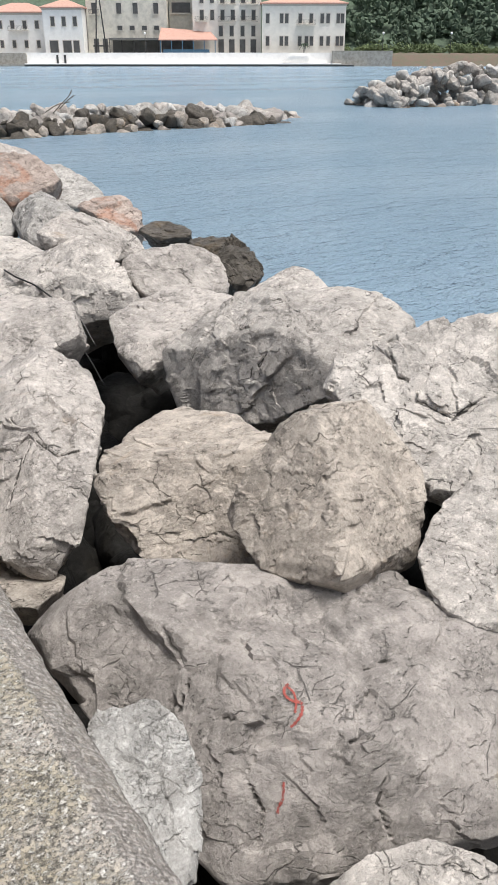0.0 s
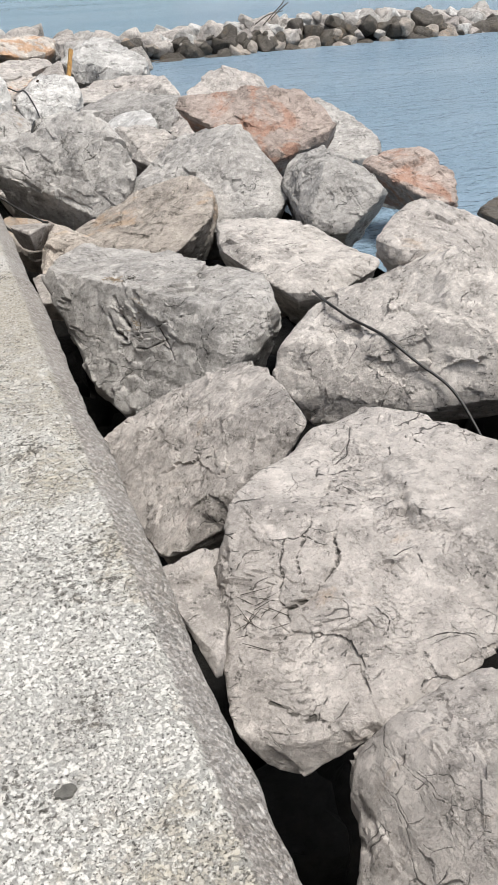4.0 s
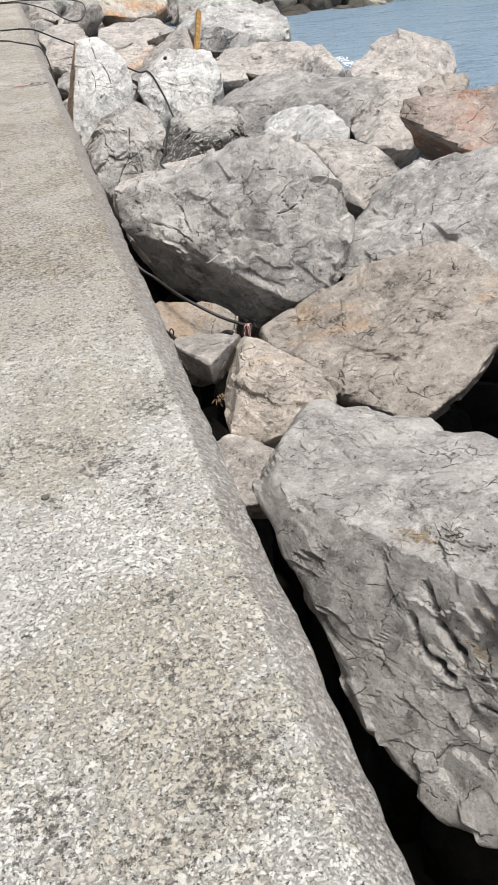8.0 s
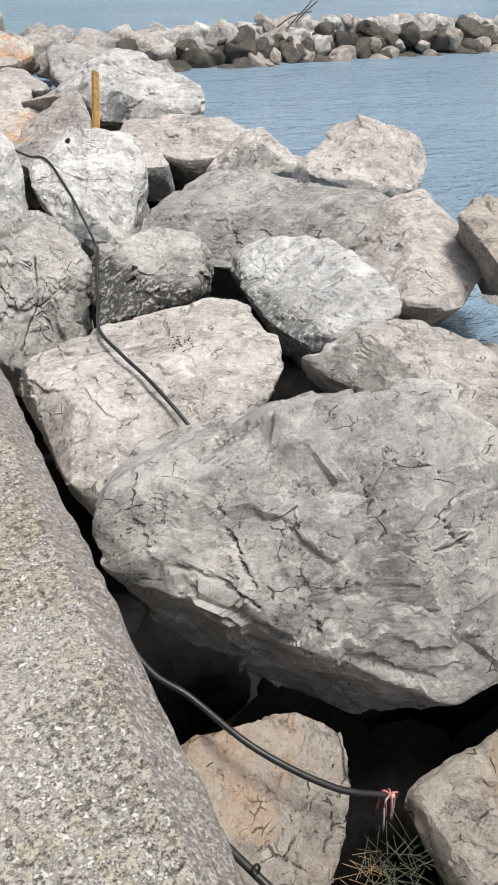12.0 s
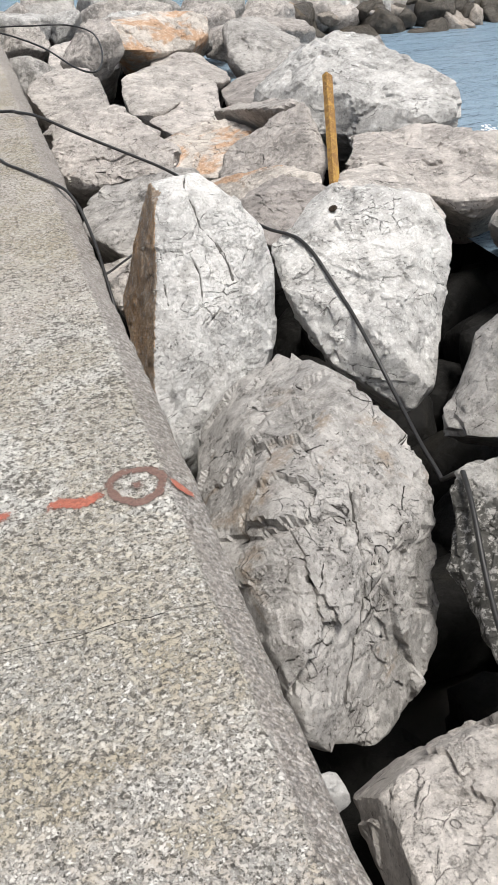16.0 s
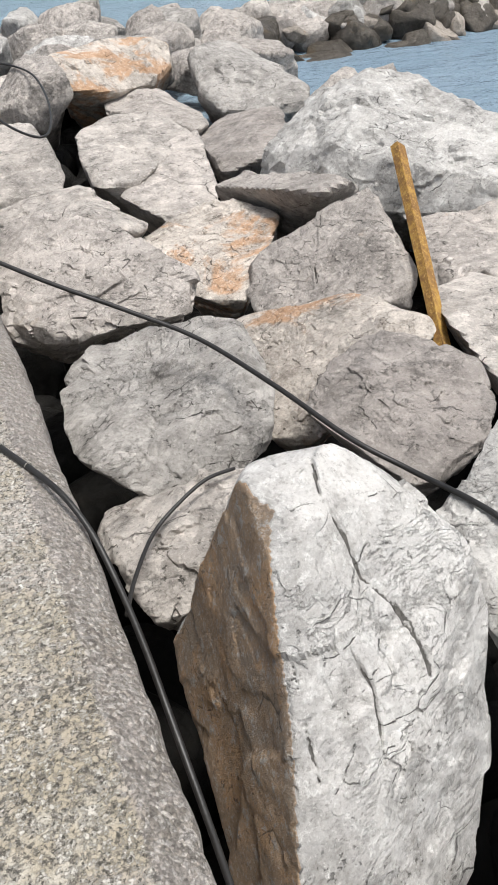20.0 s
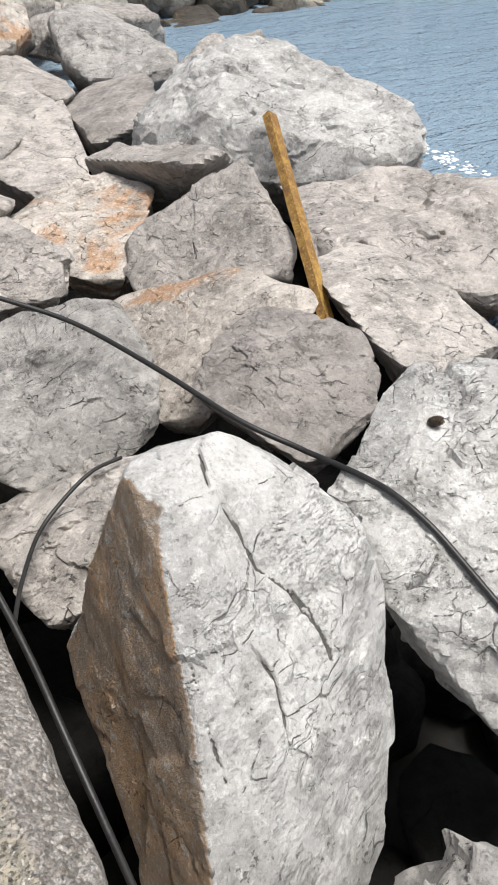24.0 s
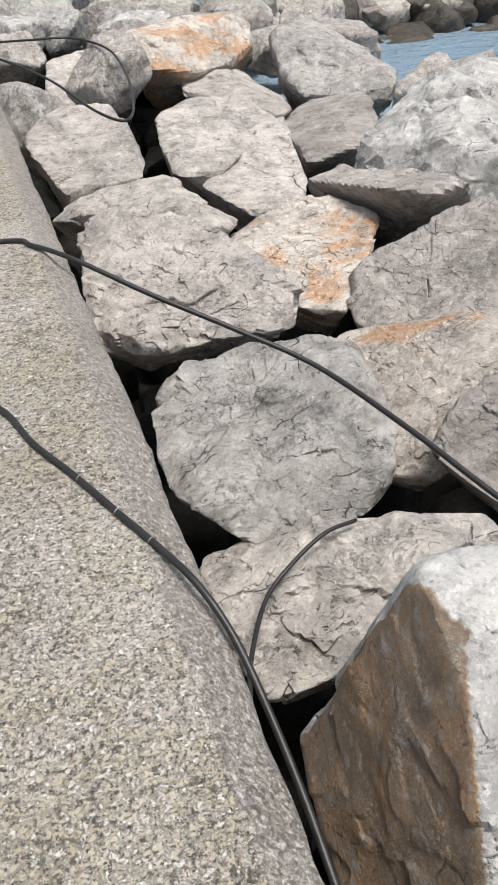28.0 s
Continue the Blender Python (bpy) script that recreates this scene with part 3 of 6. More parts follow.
def random_stone(rng, sx, sy, sz, n, rough=1.0):
    k = 15
    d = rng.normal(size=(k, 3))
    d /= np.linalg.norm(d, axis=1)[:, None]
    size = np.array([sx, sy, sz])
    h = np.linalg.norm(d * size, axis=1) * rng.uniform(0.72, 1.0, k)
    six = np.vstack([np.eye(3), -np.eye(3)])
    d, h = np.vstack([d, six]), np.concatenate([h, np.tile(size, 2) * rng.uniform(0.85, 1.0, 6)])
    fac = [(math.degrees(math.atan2(v[1], v[0])), math.degrees(math.asin(max(-1, min(1, v[2])))), q) for v, q in zip(d, h)]
    return stone_shape(fac, n, rough, rng, chips=6)[:2]

# ---- the boulders of the bank, one by one ----
rock('taupe', (1.66, 2.15, -1.46), [(101, 34, 1.12), (-10, -2, 0.83), (-42, -20, 0.83), (60, 18, 0.6), (-118, 30, 0.67), (61, -37, 0.68), (58, -60, 0.61), (80, 11, 0.88), (-175, -31, 0.59), (57, 36, 0.69), (169, -28, 0.83), (25, 14, 0.7), (-90, 54, 0.71), (-113, -38, 0.56), (-148, 41, 0.73), (-53, 85, 0.67)], label='broad pitted limestone boulder with red paint marks', cuts=[(0.03, 0.07, [(-0.55, 0.19, 0.69), (-0.56, 0.04, 0.6), (-0.64, -0.0, 0.49)]), (0.025, 0.06, [(-0.45, -0.33, 0.46), (-0.51, -0.34, 0.39), (-0.49, -0.43, 0.28), (-0.53, -0.46, 0.19)]), (0.022, 0.07, [(-0.14, -0.49, 0.47), (-0.06, -0.53, 0.48)]), (0.02, 0.05, [(0.07, -0.33, 0.63), (0.27, -0.34, 0.63)]), (0.02, 0.04, [(-0.05, -0.59, 0.38), (-0.12, -0.62, 0.28), (-0.11, -0.72, 0.15)]), (0.02, 0.05, [(-0.51, -0.16, 0.52), (-0.48, -0.2, 0.53)])])
rock('white', (0.77, 1.84, -0.96), [(-157, 74, 0.21), (-27, 38, 0.23), (-85, 61, 0.18), (112, 3, 0.26), (79, 10, 0.26), (25, 8, 0.2), (-8, -3, 0.15), (-88, -40, 0.29), (64, -67, 0.19), (-29, -13, 0.16), (174, -15, 0.12), (-116, 67, 0.15)], rough=1.5)
rock('light', (1.45, 1.13, -1.17), [(-102, -27, 0.17), (-159, -31, 0.17), (-1, 6, 0.2), (30, 14, 0.14), (69, 12, 0.12), (87, 5, 0.16), (-123, 70, 0.13), (57, -70, 0.18)])
rock('light', (2.73, 2.16, -0.89), [(146, -24, 0.26), (117, -1, 0.21), (90, 14, 0.3), (-163, -47, 0.33), (57, 22, 0.41), (14, 20, 0.42), (-46, -10, 0.35), (-94, -41, 0.36), (57, -71, 0.29), (-123, 71, 0.21)])
rock('tan', (1.89, 3.52, -0.92), [(-139, 11, 0.53), (-111, -51, 0.56), (122, 2, 0.56), (-30, -10, 0.37), (-6, 4, 0.47), (149, -18, 0.45), (34, 20, 0.85), (73, 24, 0.97), (102, 16, 0.81), (178, -35, 0.44), (72, -41, 0.65), (-156, -46, 0.47), (-108, 41, 0.38), (-119, 38, 0.3), (85, 81, 0.31)], cuts=[(0.014, 0.03, [(0.01, -0.03, 0.45), (0.01, -0.08, 0.39)]), (0.02, 0.03, [(-0.31, -0.39, -0.06), (-0.08, -0.41, -0.01), (0.04, -0.5, -0.06)])])
rock('tan', (2.22, 2.74, -0.76), [(89, 78, 0.59), (-80, -1, 0.52), (107, 13, 0.33), (-88, -45, 0.41), (74, -21, 0.41), (128, -81, 0.43), (-31, -11, 0.44), (88, 22, 0.34), (-167, 43, 0.45), (-72, 41, 0.4), (10, 17, 0.47), (-141, -50, 0.38), (66, -51, 0.42), (164, -32, 0.4)])
rock('light', (3.36, 4.79, -0.87), [(-138, -5, 0.84), (-104, 65, 0.61), (-130, -56, 0.47), (88, 32, 0.71), (-66, -40, 0.44), (133, -14, 0.93), (-90, -49, 0.42), (-80, -4, 0.77), (74, 17, 0.63), (-99, 84, 0.57), (33, -67, 0.54), (11, 15, 0.86), (-163, 52, 0.66), (63, 61, 0.62), (-156, 12, 0.44), (170, 57, 0.53)], cuts=[(0.03, 0.05, [(-0.58, -0.37, 0.32), (-0.4, -0.38, 0.46), (-0.17, -0.32, 0.51)])])
rock('light', (3.44, 3.13, -0.67), [(79, 27, 0.46), (118, -6, 0.63), (-48, -22, 0.66), (-24, 0, 0.73), (-109, -54, 0.51), (57, 33, 0.51), (50, -52, 0.49), (-130, 52, 0.4), (169, -43, 0.41)], rough=1.6, cuts=[(0.04, 0.07, [(-0.45, 0.22, 0.41), (-0.33, 0.18, 0.45), (-0.37, 0.08, 0.36), (-0.34, 0.01, 0.34)]), (0.03, 0.05, [(-0.36, -0.12, 0.25), (-0.26, -0.3, 0.19), (-0.03, -0.33, 0.29)])])
rock('warm', (1.18, 4.33, -0.89), [(-77, 24, 0.72), (-113, -62, 0.65), (30, 14, 0.69), (104, 22, 0.79), (-4, -3, 0.5), (172, -22, 0.52), (150, -6, 0.63), (77, 25, 0.85), (-161, -42, 0.56), (-26, -17, 0.34), (-150, -5, 0.75), (-152, 28, 0.61), (-40, -32, 0.46), (61, -56, 0.48), (-138, 56, 0.44), (-100, 58, 0.47), (155, 68, 0.52), (-62, 61, 0.45), (-161, 47, 0.36), (-174, 46, 0.39)], rough=1.3, cuts=[(0.02, 0.04, [(-0.11, -0.11, 0.42), (-0.03, -0.32, 0.3), (0.03, -0.43, 0.24), (0.15, -0.44, 0.25)]), (0.016, 0.04, [(-0.27, -0.34, 0.24), (-0.14, -0.36, 0.26), (-0.24, -0.51, 0.16)]), (0.016, 0.03, [(-0.06, -0.31, 0.31), (-0.22, -0.47, 0.19), (-0.34, -0.62, 0.08)]), (0.016, 0.03, [(-0.25, -0.07, 0.37), (-0.31, -0.28, 0.25), (-0.43, -0.36, 0.15)])])
rock('rust', (0.87, 3.58, -1.24), [(159, -13, 0.18), (-56, -25, 0.17), (-127, -34, 0.17), (78, 9, 0.23), (-174, -21, 0.14), (-28, -15, 0.18), (37, 12, 0.14), (-130, -81, 0.15), (50, 81, 0.11)])
rock('warm', (1.32, 5.56, -0.70), [(-142, -49, 0.58), (-26, -28, 0.54), (-103, -51, 0.45), (161, -21, 0.57), (55, 23, 0.85), (87, 25, 0.81), (31, 14, 0.71), (179, -35, 0.61), (-9, -9, 0.64), (135, 2, 0.61), (-95, 63, 0.41), (120, 11, 0.66), (-106, 0, 0.64), (-137, 57, 0.49), (77, -55, 0.47), (-74, -37, 0.28), (128, 85, 0.42), (-118, 62, 0.37), (-137, 58, 0.43), (-131, 53, 0.45)], label='big blocky limestone boulder with a broken fissure', cuts=[(0.02, 0.07, [(-0.26, 0.15, 0.53), (-0.34, 0.04, 0.44), (-0.36, -0.03, 0.41), (-0.42, -0.08, 0.35), (-0.51, -0.12, 0.3), (-0.62, -0.1, 0.25)]), (0.025, 0.06, [(-0.57, 0.03, 0.34), (-0.62, -0.05, 0.28), (-0.6, -0.15, 0.24)]), (0.02, 0.04, [(-0.41, 0.12, 0.45), (-0.5, 0.06, 0.38), (-0.51, -0.02, 0.34)]), (0.02, 0.04, [(-0.74, -0.35, 0.09), (-0.66, -0.44, 0.08), (-0.58, -0.5, 0.06)])])
rock('warm', (3.25, 6.39, -1.01), [(-75, 15, 0.48), (42, 32, 0.52), (21, 25, 0.57), (111, 20, 0.36), (151, -21, 0.42), (165, -35, 0.47), (-59, -33, 0.27), (-83, 39, 0.47), (-114, 78, 0.32), (-155, 49, 0.6), (71, -69, 0.41)])
rock('light', (4.86, 6.86, -0.98), [(-5, -80, 0.27), (107, 47, 0.25), (171, 69, 0.23), (-128, 63, 0.29), (158, -36, 0.37), (12, 28, 0.3), (-8, 14, 0.32), (-136, -55, 0.21), (-97, -53, 0.25), (-103, 76, 0.28), (-158, 59, 0.26), (95, 29, 0.22), (29, -66, 0.28)])
rock('wet', (4.97, 8.21, -1.01), [(54, -75, 0.35), (156, -59, 0.29), (149, -20, 0.4), (-47, 70, 0.36), (-144, 47, 0.44), (35, 13, 0.46), (-51, -34, 0.39), (-15, 8, 0.27), (171, 75, 0.36), (-72, 53, 0.41), (170, -31, 0.19), (26, -42, 0.43), (-175, 47, 0.36), (11, 28, 0.29)], rough=1.8)
rock('wet', (4.80, 9.43, -0.80), [(21, 33, 0.21), (-173, -46, 0.2), (80, -81, 0.2), (-28, -9, 0.27), (109, 19, 0.26), (-97, -52, 0.17), (-100, 81, 0.15)], rough=1.8)
rock('warm', (4.02, 7.68, -0.92), [(94, 30, 0.37), (-11, 5, 0.5), (-94, -52, 0.31), (38, 34, 0.45), (118, 14, 0.38), (-22, -7, 0.49), (101, -60, 0.36), (172, -40, 0.4), (-79, 60, 0.3)])
rock('warm', (3.28, 8.26, -0.54), [(-54, 60, 0.27), (-95, 13, 0.43), (127, 9, 0.35), (30, 32, 0.34), (47, 38, 0.29), (-127, -55, 0.24), (90, 33, 0.33), (-72, -48, 0.32), (178, -42, 0.38), (-95, 68, 0.36), (-60, 42, 0.29), (-39, -30, 0.46), (91, -35, 0.41), (111, -56, 0.32)])
rock('pink', (4.93, 11.39, -0.93), [(-147, 51, 0.38), (-19, -1, 0.32), (107, 20, 0.54), (-122, -58, 0.37), (-2, 17, 0.29), (55, 37, 0.42), (-125, 69, 0.28), (-66, 70, 0.31), (63, -73, 0.35), (-146, 83, 0.33), (-174, -41, 0.22)], rough=1.5)
rock('grey', (3.64, 10.99, -0.89), [(171, 11, 0.42), (164, 54, 0.46), (175, 38, 0.42), (152, 77, 0.5), (52, 31, 0.71), (-33, 73, 0.52), (-108, -58, 0.45), (164, -22, 0.33), (117, 14, 0.7), (176, -33, 0.34), (-110, 40, 0.66), (-49, -36, 0.42), (9, 22, 0.34), (20, -62, 0.43)])
rock('pink', (3.91, 13.08, -0.57), [(-3, -78, 0.59), (78, 36, 0.51), (-35, -27, 0.66), (56, 38, 0.47), (11, 22, 0.55), (-71, -49, 0.52), (-169, -46, 0.41), (68, -60, 0.51), (-110, 61, 0.39)])
rock('grey', (5.19, 14.03, -0.94), [(10, 26, 0.35), (-55, -45, 0.69), (-6, 11, 0.4), (166, -22, 0.32), (44, 34, 0.62), (-156, -50, 0.45), (77, -73, 0.5), (-103, 73, 0.34)])
rock('warm', (1.16, 7.24, -1.10), [(95, 18, 0.59), (-41, -24, 0.33), (-129, 20, 0.58), (-170, 43, 0.33), (178, -26, 0.49), (-80, -42, 0.4), (-1, -38, 0.34), (70, 23, 0.49), (11, -56, 0.41), (167, 59, 0.35), (-2, 2, 0.32)])
rock('warm', (0.64, 5.75, -0.59), [(-94, 82, 0.09), (86, -82, 0.13), (93, 13, 0.13), (-24, -10, 0.09), (-177, -19, 0.1)])
rock('light', (2.64, 7.81, -0.99), [(-20, -24, 0.66), (85, 31, 0.42), (42, 30, 0.58), (175, -43, 0.67), (-106, -52, 0.4), (-123, -6, 0.57), (-148, 33, 0.55), (-129, 23, 0.53), (-82, -50, 0.5), (128, -1, 0.66), (0, 11, 0.58), (-158, 57, 0.5), (-100, 61, 0.64), (45, -43, 0.51)])
rock('grey', (1.46, 9.32, -1.23), [(-170, 58, 0.75), (-84, -44, 0.65), (-117, -47, 0.65), (-169, -35, 0.63), (70, 23, 1.3), (-89, 55, 0.86), (51, 24, 1.04), (50, -67, 0.64), (19, 15, 0.64), (-7, -5, 0.76), (-161, 39, 0.81), (-117, 36, 0.93), (172, -24, 0.66), (-111, 80, 0.65), (-40, -27, 0.75), (130, -2, 1.25), (97, 87, 0.5), (-150, 25, 0.45)], rough=1.3, label='flat-topped grey boulder with layered cracks and a notch', cuts=[(0.018, 0.08, [(-0.24, -0.69, 0.5), (-0.21, -0.79, 0.41), (-0.18, -0.88, 0.32), (-0.17, -0.98, 0.2)]), (0.06, 0.16, [(-0.5, 0.03, 0.57), (-0.58, -0.12, 0.51), (-0.59, -0.35, 0.47)]), (0.05, 0.14, [(-0.7, 0.03, 0.45), (-0.77, -0.1, 0.35), (-0.71, -0.37, 0.32)]), (0.018, 0.05, [(-0.65, -0.68, 0.27), (-0.47, -0.77, 0.27), (-0.27, -0.81, 0.35), (-0.18, -0.83, 0.38)]), (0.016, 0.04, [(-0.41, -0.61, 0.5), (-0.22, -0.67, 0.5), (0.05, -0.69, 0.49), (0.33, -0.69, 0.49)]), (0.016, 0.04, [(-0.57, -0.55, 0.41), (-0.42, -0.64, 0.46), (-0.27, -0.73, 0.45)]), (0.02, 0.03, [(-0.38, 0.27, 0.65), (-0.14, 0.08, 0.64), (0.21, 0.03, 0.65), (0.29, -0.19, 0.62)])])
rock('light', (2.71, 9.67, -0.99), [(74, 32, 0.67), (141, -6, 0.69), (113, 6, 0.83), (-90, -55, 0.46), (160, -20, 0.51), (-57, -43, 0.46), (-172, -39, 0.31), (73, -81, 0.39), (-81, 63, 0.54), (15, 22, 0.4), (8, 62, 0.38), (42, 35, 0.44), (-158, 56, 0.52), (-71, 84, 0.31)])
rock('grey', (2.87, 12.39, -1.05), [(-148, 6, 0.86), (-27, -21, 0.78), (64, 33, 0.87), (-164, -45, 0.53), (13, -19, 0.71), (163, -25, 0.76), (137, 32, 0.82), (140, -7, 0.85), (-132, 47, 0.64), (105, 20, 0.97), (35, -62, 0.65), (-119, -57, 0.59), (-71, 59, 0.84), (-174, 65, 0.57), (2, 13, 0.57)])
rock('rust', (1.84, 11.77, -1.26), [(-180, 34, 0.56), (51, -46, 0.7), (-27, -13, 0.75), (-62, -37, 0.61), (171, -28, 0.49), (92, 20, 0.45), (3, 5, 0.82), (73, 24, 0.6), (-143, -43, 0.4), (-137, -87, 0.49), (24, -66, 0.45), (-141, 70, 0.41), (-148, 18, 0.64), (170, 63, 0.41), (-160, -37, 0.37), (126, 0, 0.6)])
rock('grey', (1.39, 12.96, -0.79), [(-158, 13, 0.85), (118, 10, 0.77), (-104, -50, 0.58), (164, -24, 0.67), (50, 27, 0.48), (-151, 71, 0.63), (115, 61, 0.66), (-120, 52, 0.57), (24, 17, 0.52), (-57, 10, 0.76), (84, 3, 0.55), (-100, 13, 0.56), (71, -37, 0.51), (-5, 24, 0.71), (-161, -42, 0.52), (-18, 56, 0.8), (-75, -46, 0.62), (-19, -16, 0.7), (-118, 39, 0.47), (-102, 19, 0.44), (-135, -25, 0.42)], rough=1.4, label='very large rounded grey boulder covered in fine cracks', cuts=[(0.02, 0.05, [(-0.51, 0.13, 0.54), (-0.55, -0.1, 0.44), (-0.56, -0.25, 0.34), (-0.55, -0.32, 0.3)]), (0.016, 0.04, [(-0.01, -0.22, 0.57), (-0.05, -0.4, 0.44), (0.11, -0.51, 0.39), (0.25, -0.53, 0.39), (0.37, -0.54, 0.44)]), (0.016, 0.03, [(-0.26, -0.07, 0.58), (-0.13, -0.25, 0.51), (-0.09, -0.38, 0.44), (-0.18, -0.48, 0.3)]), (0.02, 0.04, [(-0.84, -0.06, 0.35), (-0.69, -0.21, 0.32), (-0.58, -0.39, 0.24)]), (0.016, 0.03, [(0.24, -0.33, 0.6), (0.23, -0.46, 0.51), (0.34, -0.55, 0.37)])])
rock('light', (2.60, 13.89, -0.81), [(-152, 28, 0.38), (157, 60, 0.5), (76, 82, 0.38), (-4, 6, 0.33), (-163, -43, 0.22), (-64, -43, 0.44), (98, 18, 0.56), (57, 34, 0.36), (-89, 73, 0.32), (9, 22, 0.29), (-25, -11, 0.42), (21, 34, 0.31), (43, -62, 0.38), (-126, 54, 0.37)])
rock('tan', (1.10, 11.16, -1.12), [(86, 10, 0.54), (162, -18, 0.28), (-91, 26, 0.35), (-145, 78, 0.27), (-110, -42, 0.26), (-143, -40, 0.28), (-61, -31, 0.23), (-140, 42, 0.26), (39, -64, 0.25), (1, 0, 0.25), (5, 68, 0.26), (131, -35, 0.35), (165, 21, 0.3), (35, 20, 0.3)])
rock('rust', (0.91, 12.37, -1.25), [(-36, -19, 0.19), (178, -20, 0.23), (-20, -11, 0.22), (-66, -32, 0.24), (52, 14, 0.28), (-141, -37, 0.28), (121, -65, 0.23), (-59, 65, 0.16), (87, 16, 0.24)])
rock('warm', (0.78, 11.56, -0.90), [(-177, -21, 0.13), (-41, -17, 0.13), (104, 7, 0.15), (-121, -85, 0.13), (77, 13, 0.13), (59, 85, 0.09), (-154, -26, 0.11)])
rock('warm', (0.82, 10.75, -1.25), [(16, 6, 0.14), (-151, 65, 0.13), (95, 3, 0.28), (-105, 48, 0.2), (50, -17, 0.2), (176, -16, 0.12), (-109, -37, 0.19), (31, 87, 0.14), (62, -74, 0.17), (-16, -7, 0.12)])
rock('light', (1.50, 15.17, -1.34), [(114, 27, 0.79), (70, -41, 0.88), (-179, -10, 0.75), (61, 22, 0.8), (-38, -22, 0.56), (31, -72, 0.56), (87, 23, 0.62), (103, 16, 0.72), (-93, 75, 0.6), (-107, 53, 0.76), (-169, 35, 0.86), (154, 77, 0.58), (-13, -6, 0.67), (38, 17, 0.88), (-180, -30, 0.61), (-71, -38, 0.51), (159, 85, 0.52)], label='pale smooth limestone boulder with small pits', cuts=[(0.014, 0.03, [(0.03, -0.35, 0.52), (0.08, -0.43, 0.5)]), (0.02, 0.04, [(-0.56, 0.28, 0.4), (-0.34, 0.09, 0.46)]), (0.018, 0.03, [(-0.49, -0.38, 0.48), (-0.45, -0.49, 0.48)])])
rock('dark', (1.90, 16.27, -0.92), [(81, 32, 0.37), (112, 20, 0.42), (46, 30, 0.39), (168, -27, 0.41), (-25, -17, 0.37), (12, -72, 0.35), (7, 10, 0.43), (59, -53, 0.43), (-38, 50, 0.46), (-57, -41, 0.32), (-126, 76, 0.33), (-165, 53, 0.37), (-87, -50, 0.32), (157, -13, 0.41)], rough=1.6)
rock('white_foot', (2.79, 15.58, -0.96), [(-125, -11, 0.9), (126, -7, 0.75), (-173, -41, 0.33), (41, 32, 0.48), (16, 28, 0.38), (-103, -52, 0.48), (10, -50, 0.5), (170, -31, 0.3), (-8, 14, 0.37), (1, -67, 0.43), (-172, 85, 0.41), (178, 59, 0.33), (-25, -8, 0.45), (-72, -44, 0.53)])
rock('cracked', (1.06, 16.70, -1.14), [(-155, 77, 0.61), (16, 7, 0.57), (-118, -47, 0.68), (-12, -7, 0.46), (-81, -44, 0.66), (-62, 36, 0.61), (118, 8, 1.08), (-51, 77, 0.57), (-166, 39, 0.63), (-154, 60, 0.65), (163, -14, 0.51), (-49, 56, 0.54), (176, -18, 0.38), (46, 16, 1.08), (-38, -24, 0.5), (85, -65, 0.52), (-165, 14, 0.61), (-91, 41, 0.72), (152, 66, 0.54), (162, 43, 0.51), (-42, 56, 0.45), (-55, 27, 0.45), (-45, 63, 0.47)], rough=1.6, label='grey-brown boulder with deep branching cracks beside the wall', cuts=[(0.022, 0.07, [(0.08, -0.06, 0.56), (0.01, -0.41, 0.43), (-0.04, -0.61, 0.32), (-0.16, -0.73, 0.2), (-0.27, -0.86, 0.06)]), (0.02, 0.06, [(0.33, -0.27, 0.37), (0.13, -0.49, 0.34), (-0.02, -0.6, 0.3), (-0.22, -0.58, 0.37), (-0.29, -0.47, 0.46)]), (0.018, 0.05, [(-0.09, -0.71, 0.21), (0.02, -0.74, 0.11), (-0.18, -0.77, 0.15)])])
rock('white_rusty', (0.99, 18.46, -0.74), [(-126, 57, 0.59), (70, 41, 0.74), (20, 7, 0.51), (95, 74, 0.78), (-180, -26, 0.56), (-58, -28, 0.64), (-4, -1, 0.47), (36, 5, 0.56), (10, 37, 0.63), (168, -17, 0.43), (131, 2, 0.62), (-30, -13, 0.46), (-99, 46, 0.44), (-75, 43, 0.38), (-52, 59, 0.54), (-180, 58, 0.7), (98, -47, 0.6), (99, 11, 0.55), (179, 17, 0.35), (-73, 41, 0.35), (-74, 32, 0.32), (-64, 19, 0.3)], label='tall white boulder with one rusty brown face', rough=0.55, rusty=(18, 9, 4, 15), cuts=[(0.018, 0.05, [(0.05, 0.25, 0.67), (0.02, 0.15, 0.63), (0.05, 0.08, 0.59), (0.06, 0.01, 0.52), (0.14, -0.04, 0.45)]), (0.03, 0.05, [(0.14, -0.04, 0.45), (0.17, -0.1, 0.37), (0.2, -0.17, 0.29)]), (0.018, 0.04, [(-0.04, -0.11, 0.42), (-0.01, -0.18, 0.34), (-0.02, -0.25, 0.27), (-0.04, -0.32, 0.2)]), (0.028, 0.06, [(0.09, -0.31, 0.18), (0.03, -0.35, 0.15), (-0.02, -0.39, 0.12)]), (0.014, 0.03, [(-0.2, -0.12, 0.46), (-0.22, -0.22, 0.36), (-0.24, -0.32, 0.26)])])
rock('white', (2.03, 18.67, -0.86), [(-61, 32, 0.56), (-68, -60, 0.78), (180, -34, 0.37), (3, 10, 0.65), (-105, 5, 0.77), (-175, 60, 0.46), (63, 15, 0.52), (-157, -42, 0.51), (163, -26, 0.3), (-115, 65, 0.39), (110, 0, 0.38), (-31, -3, 0.6), (-138, 21, 0.58), (59, -56, 0.43)])
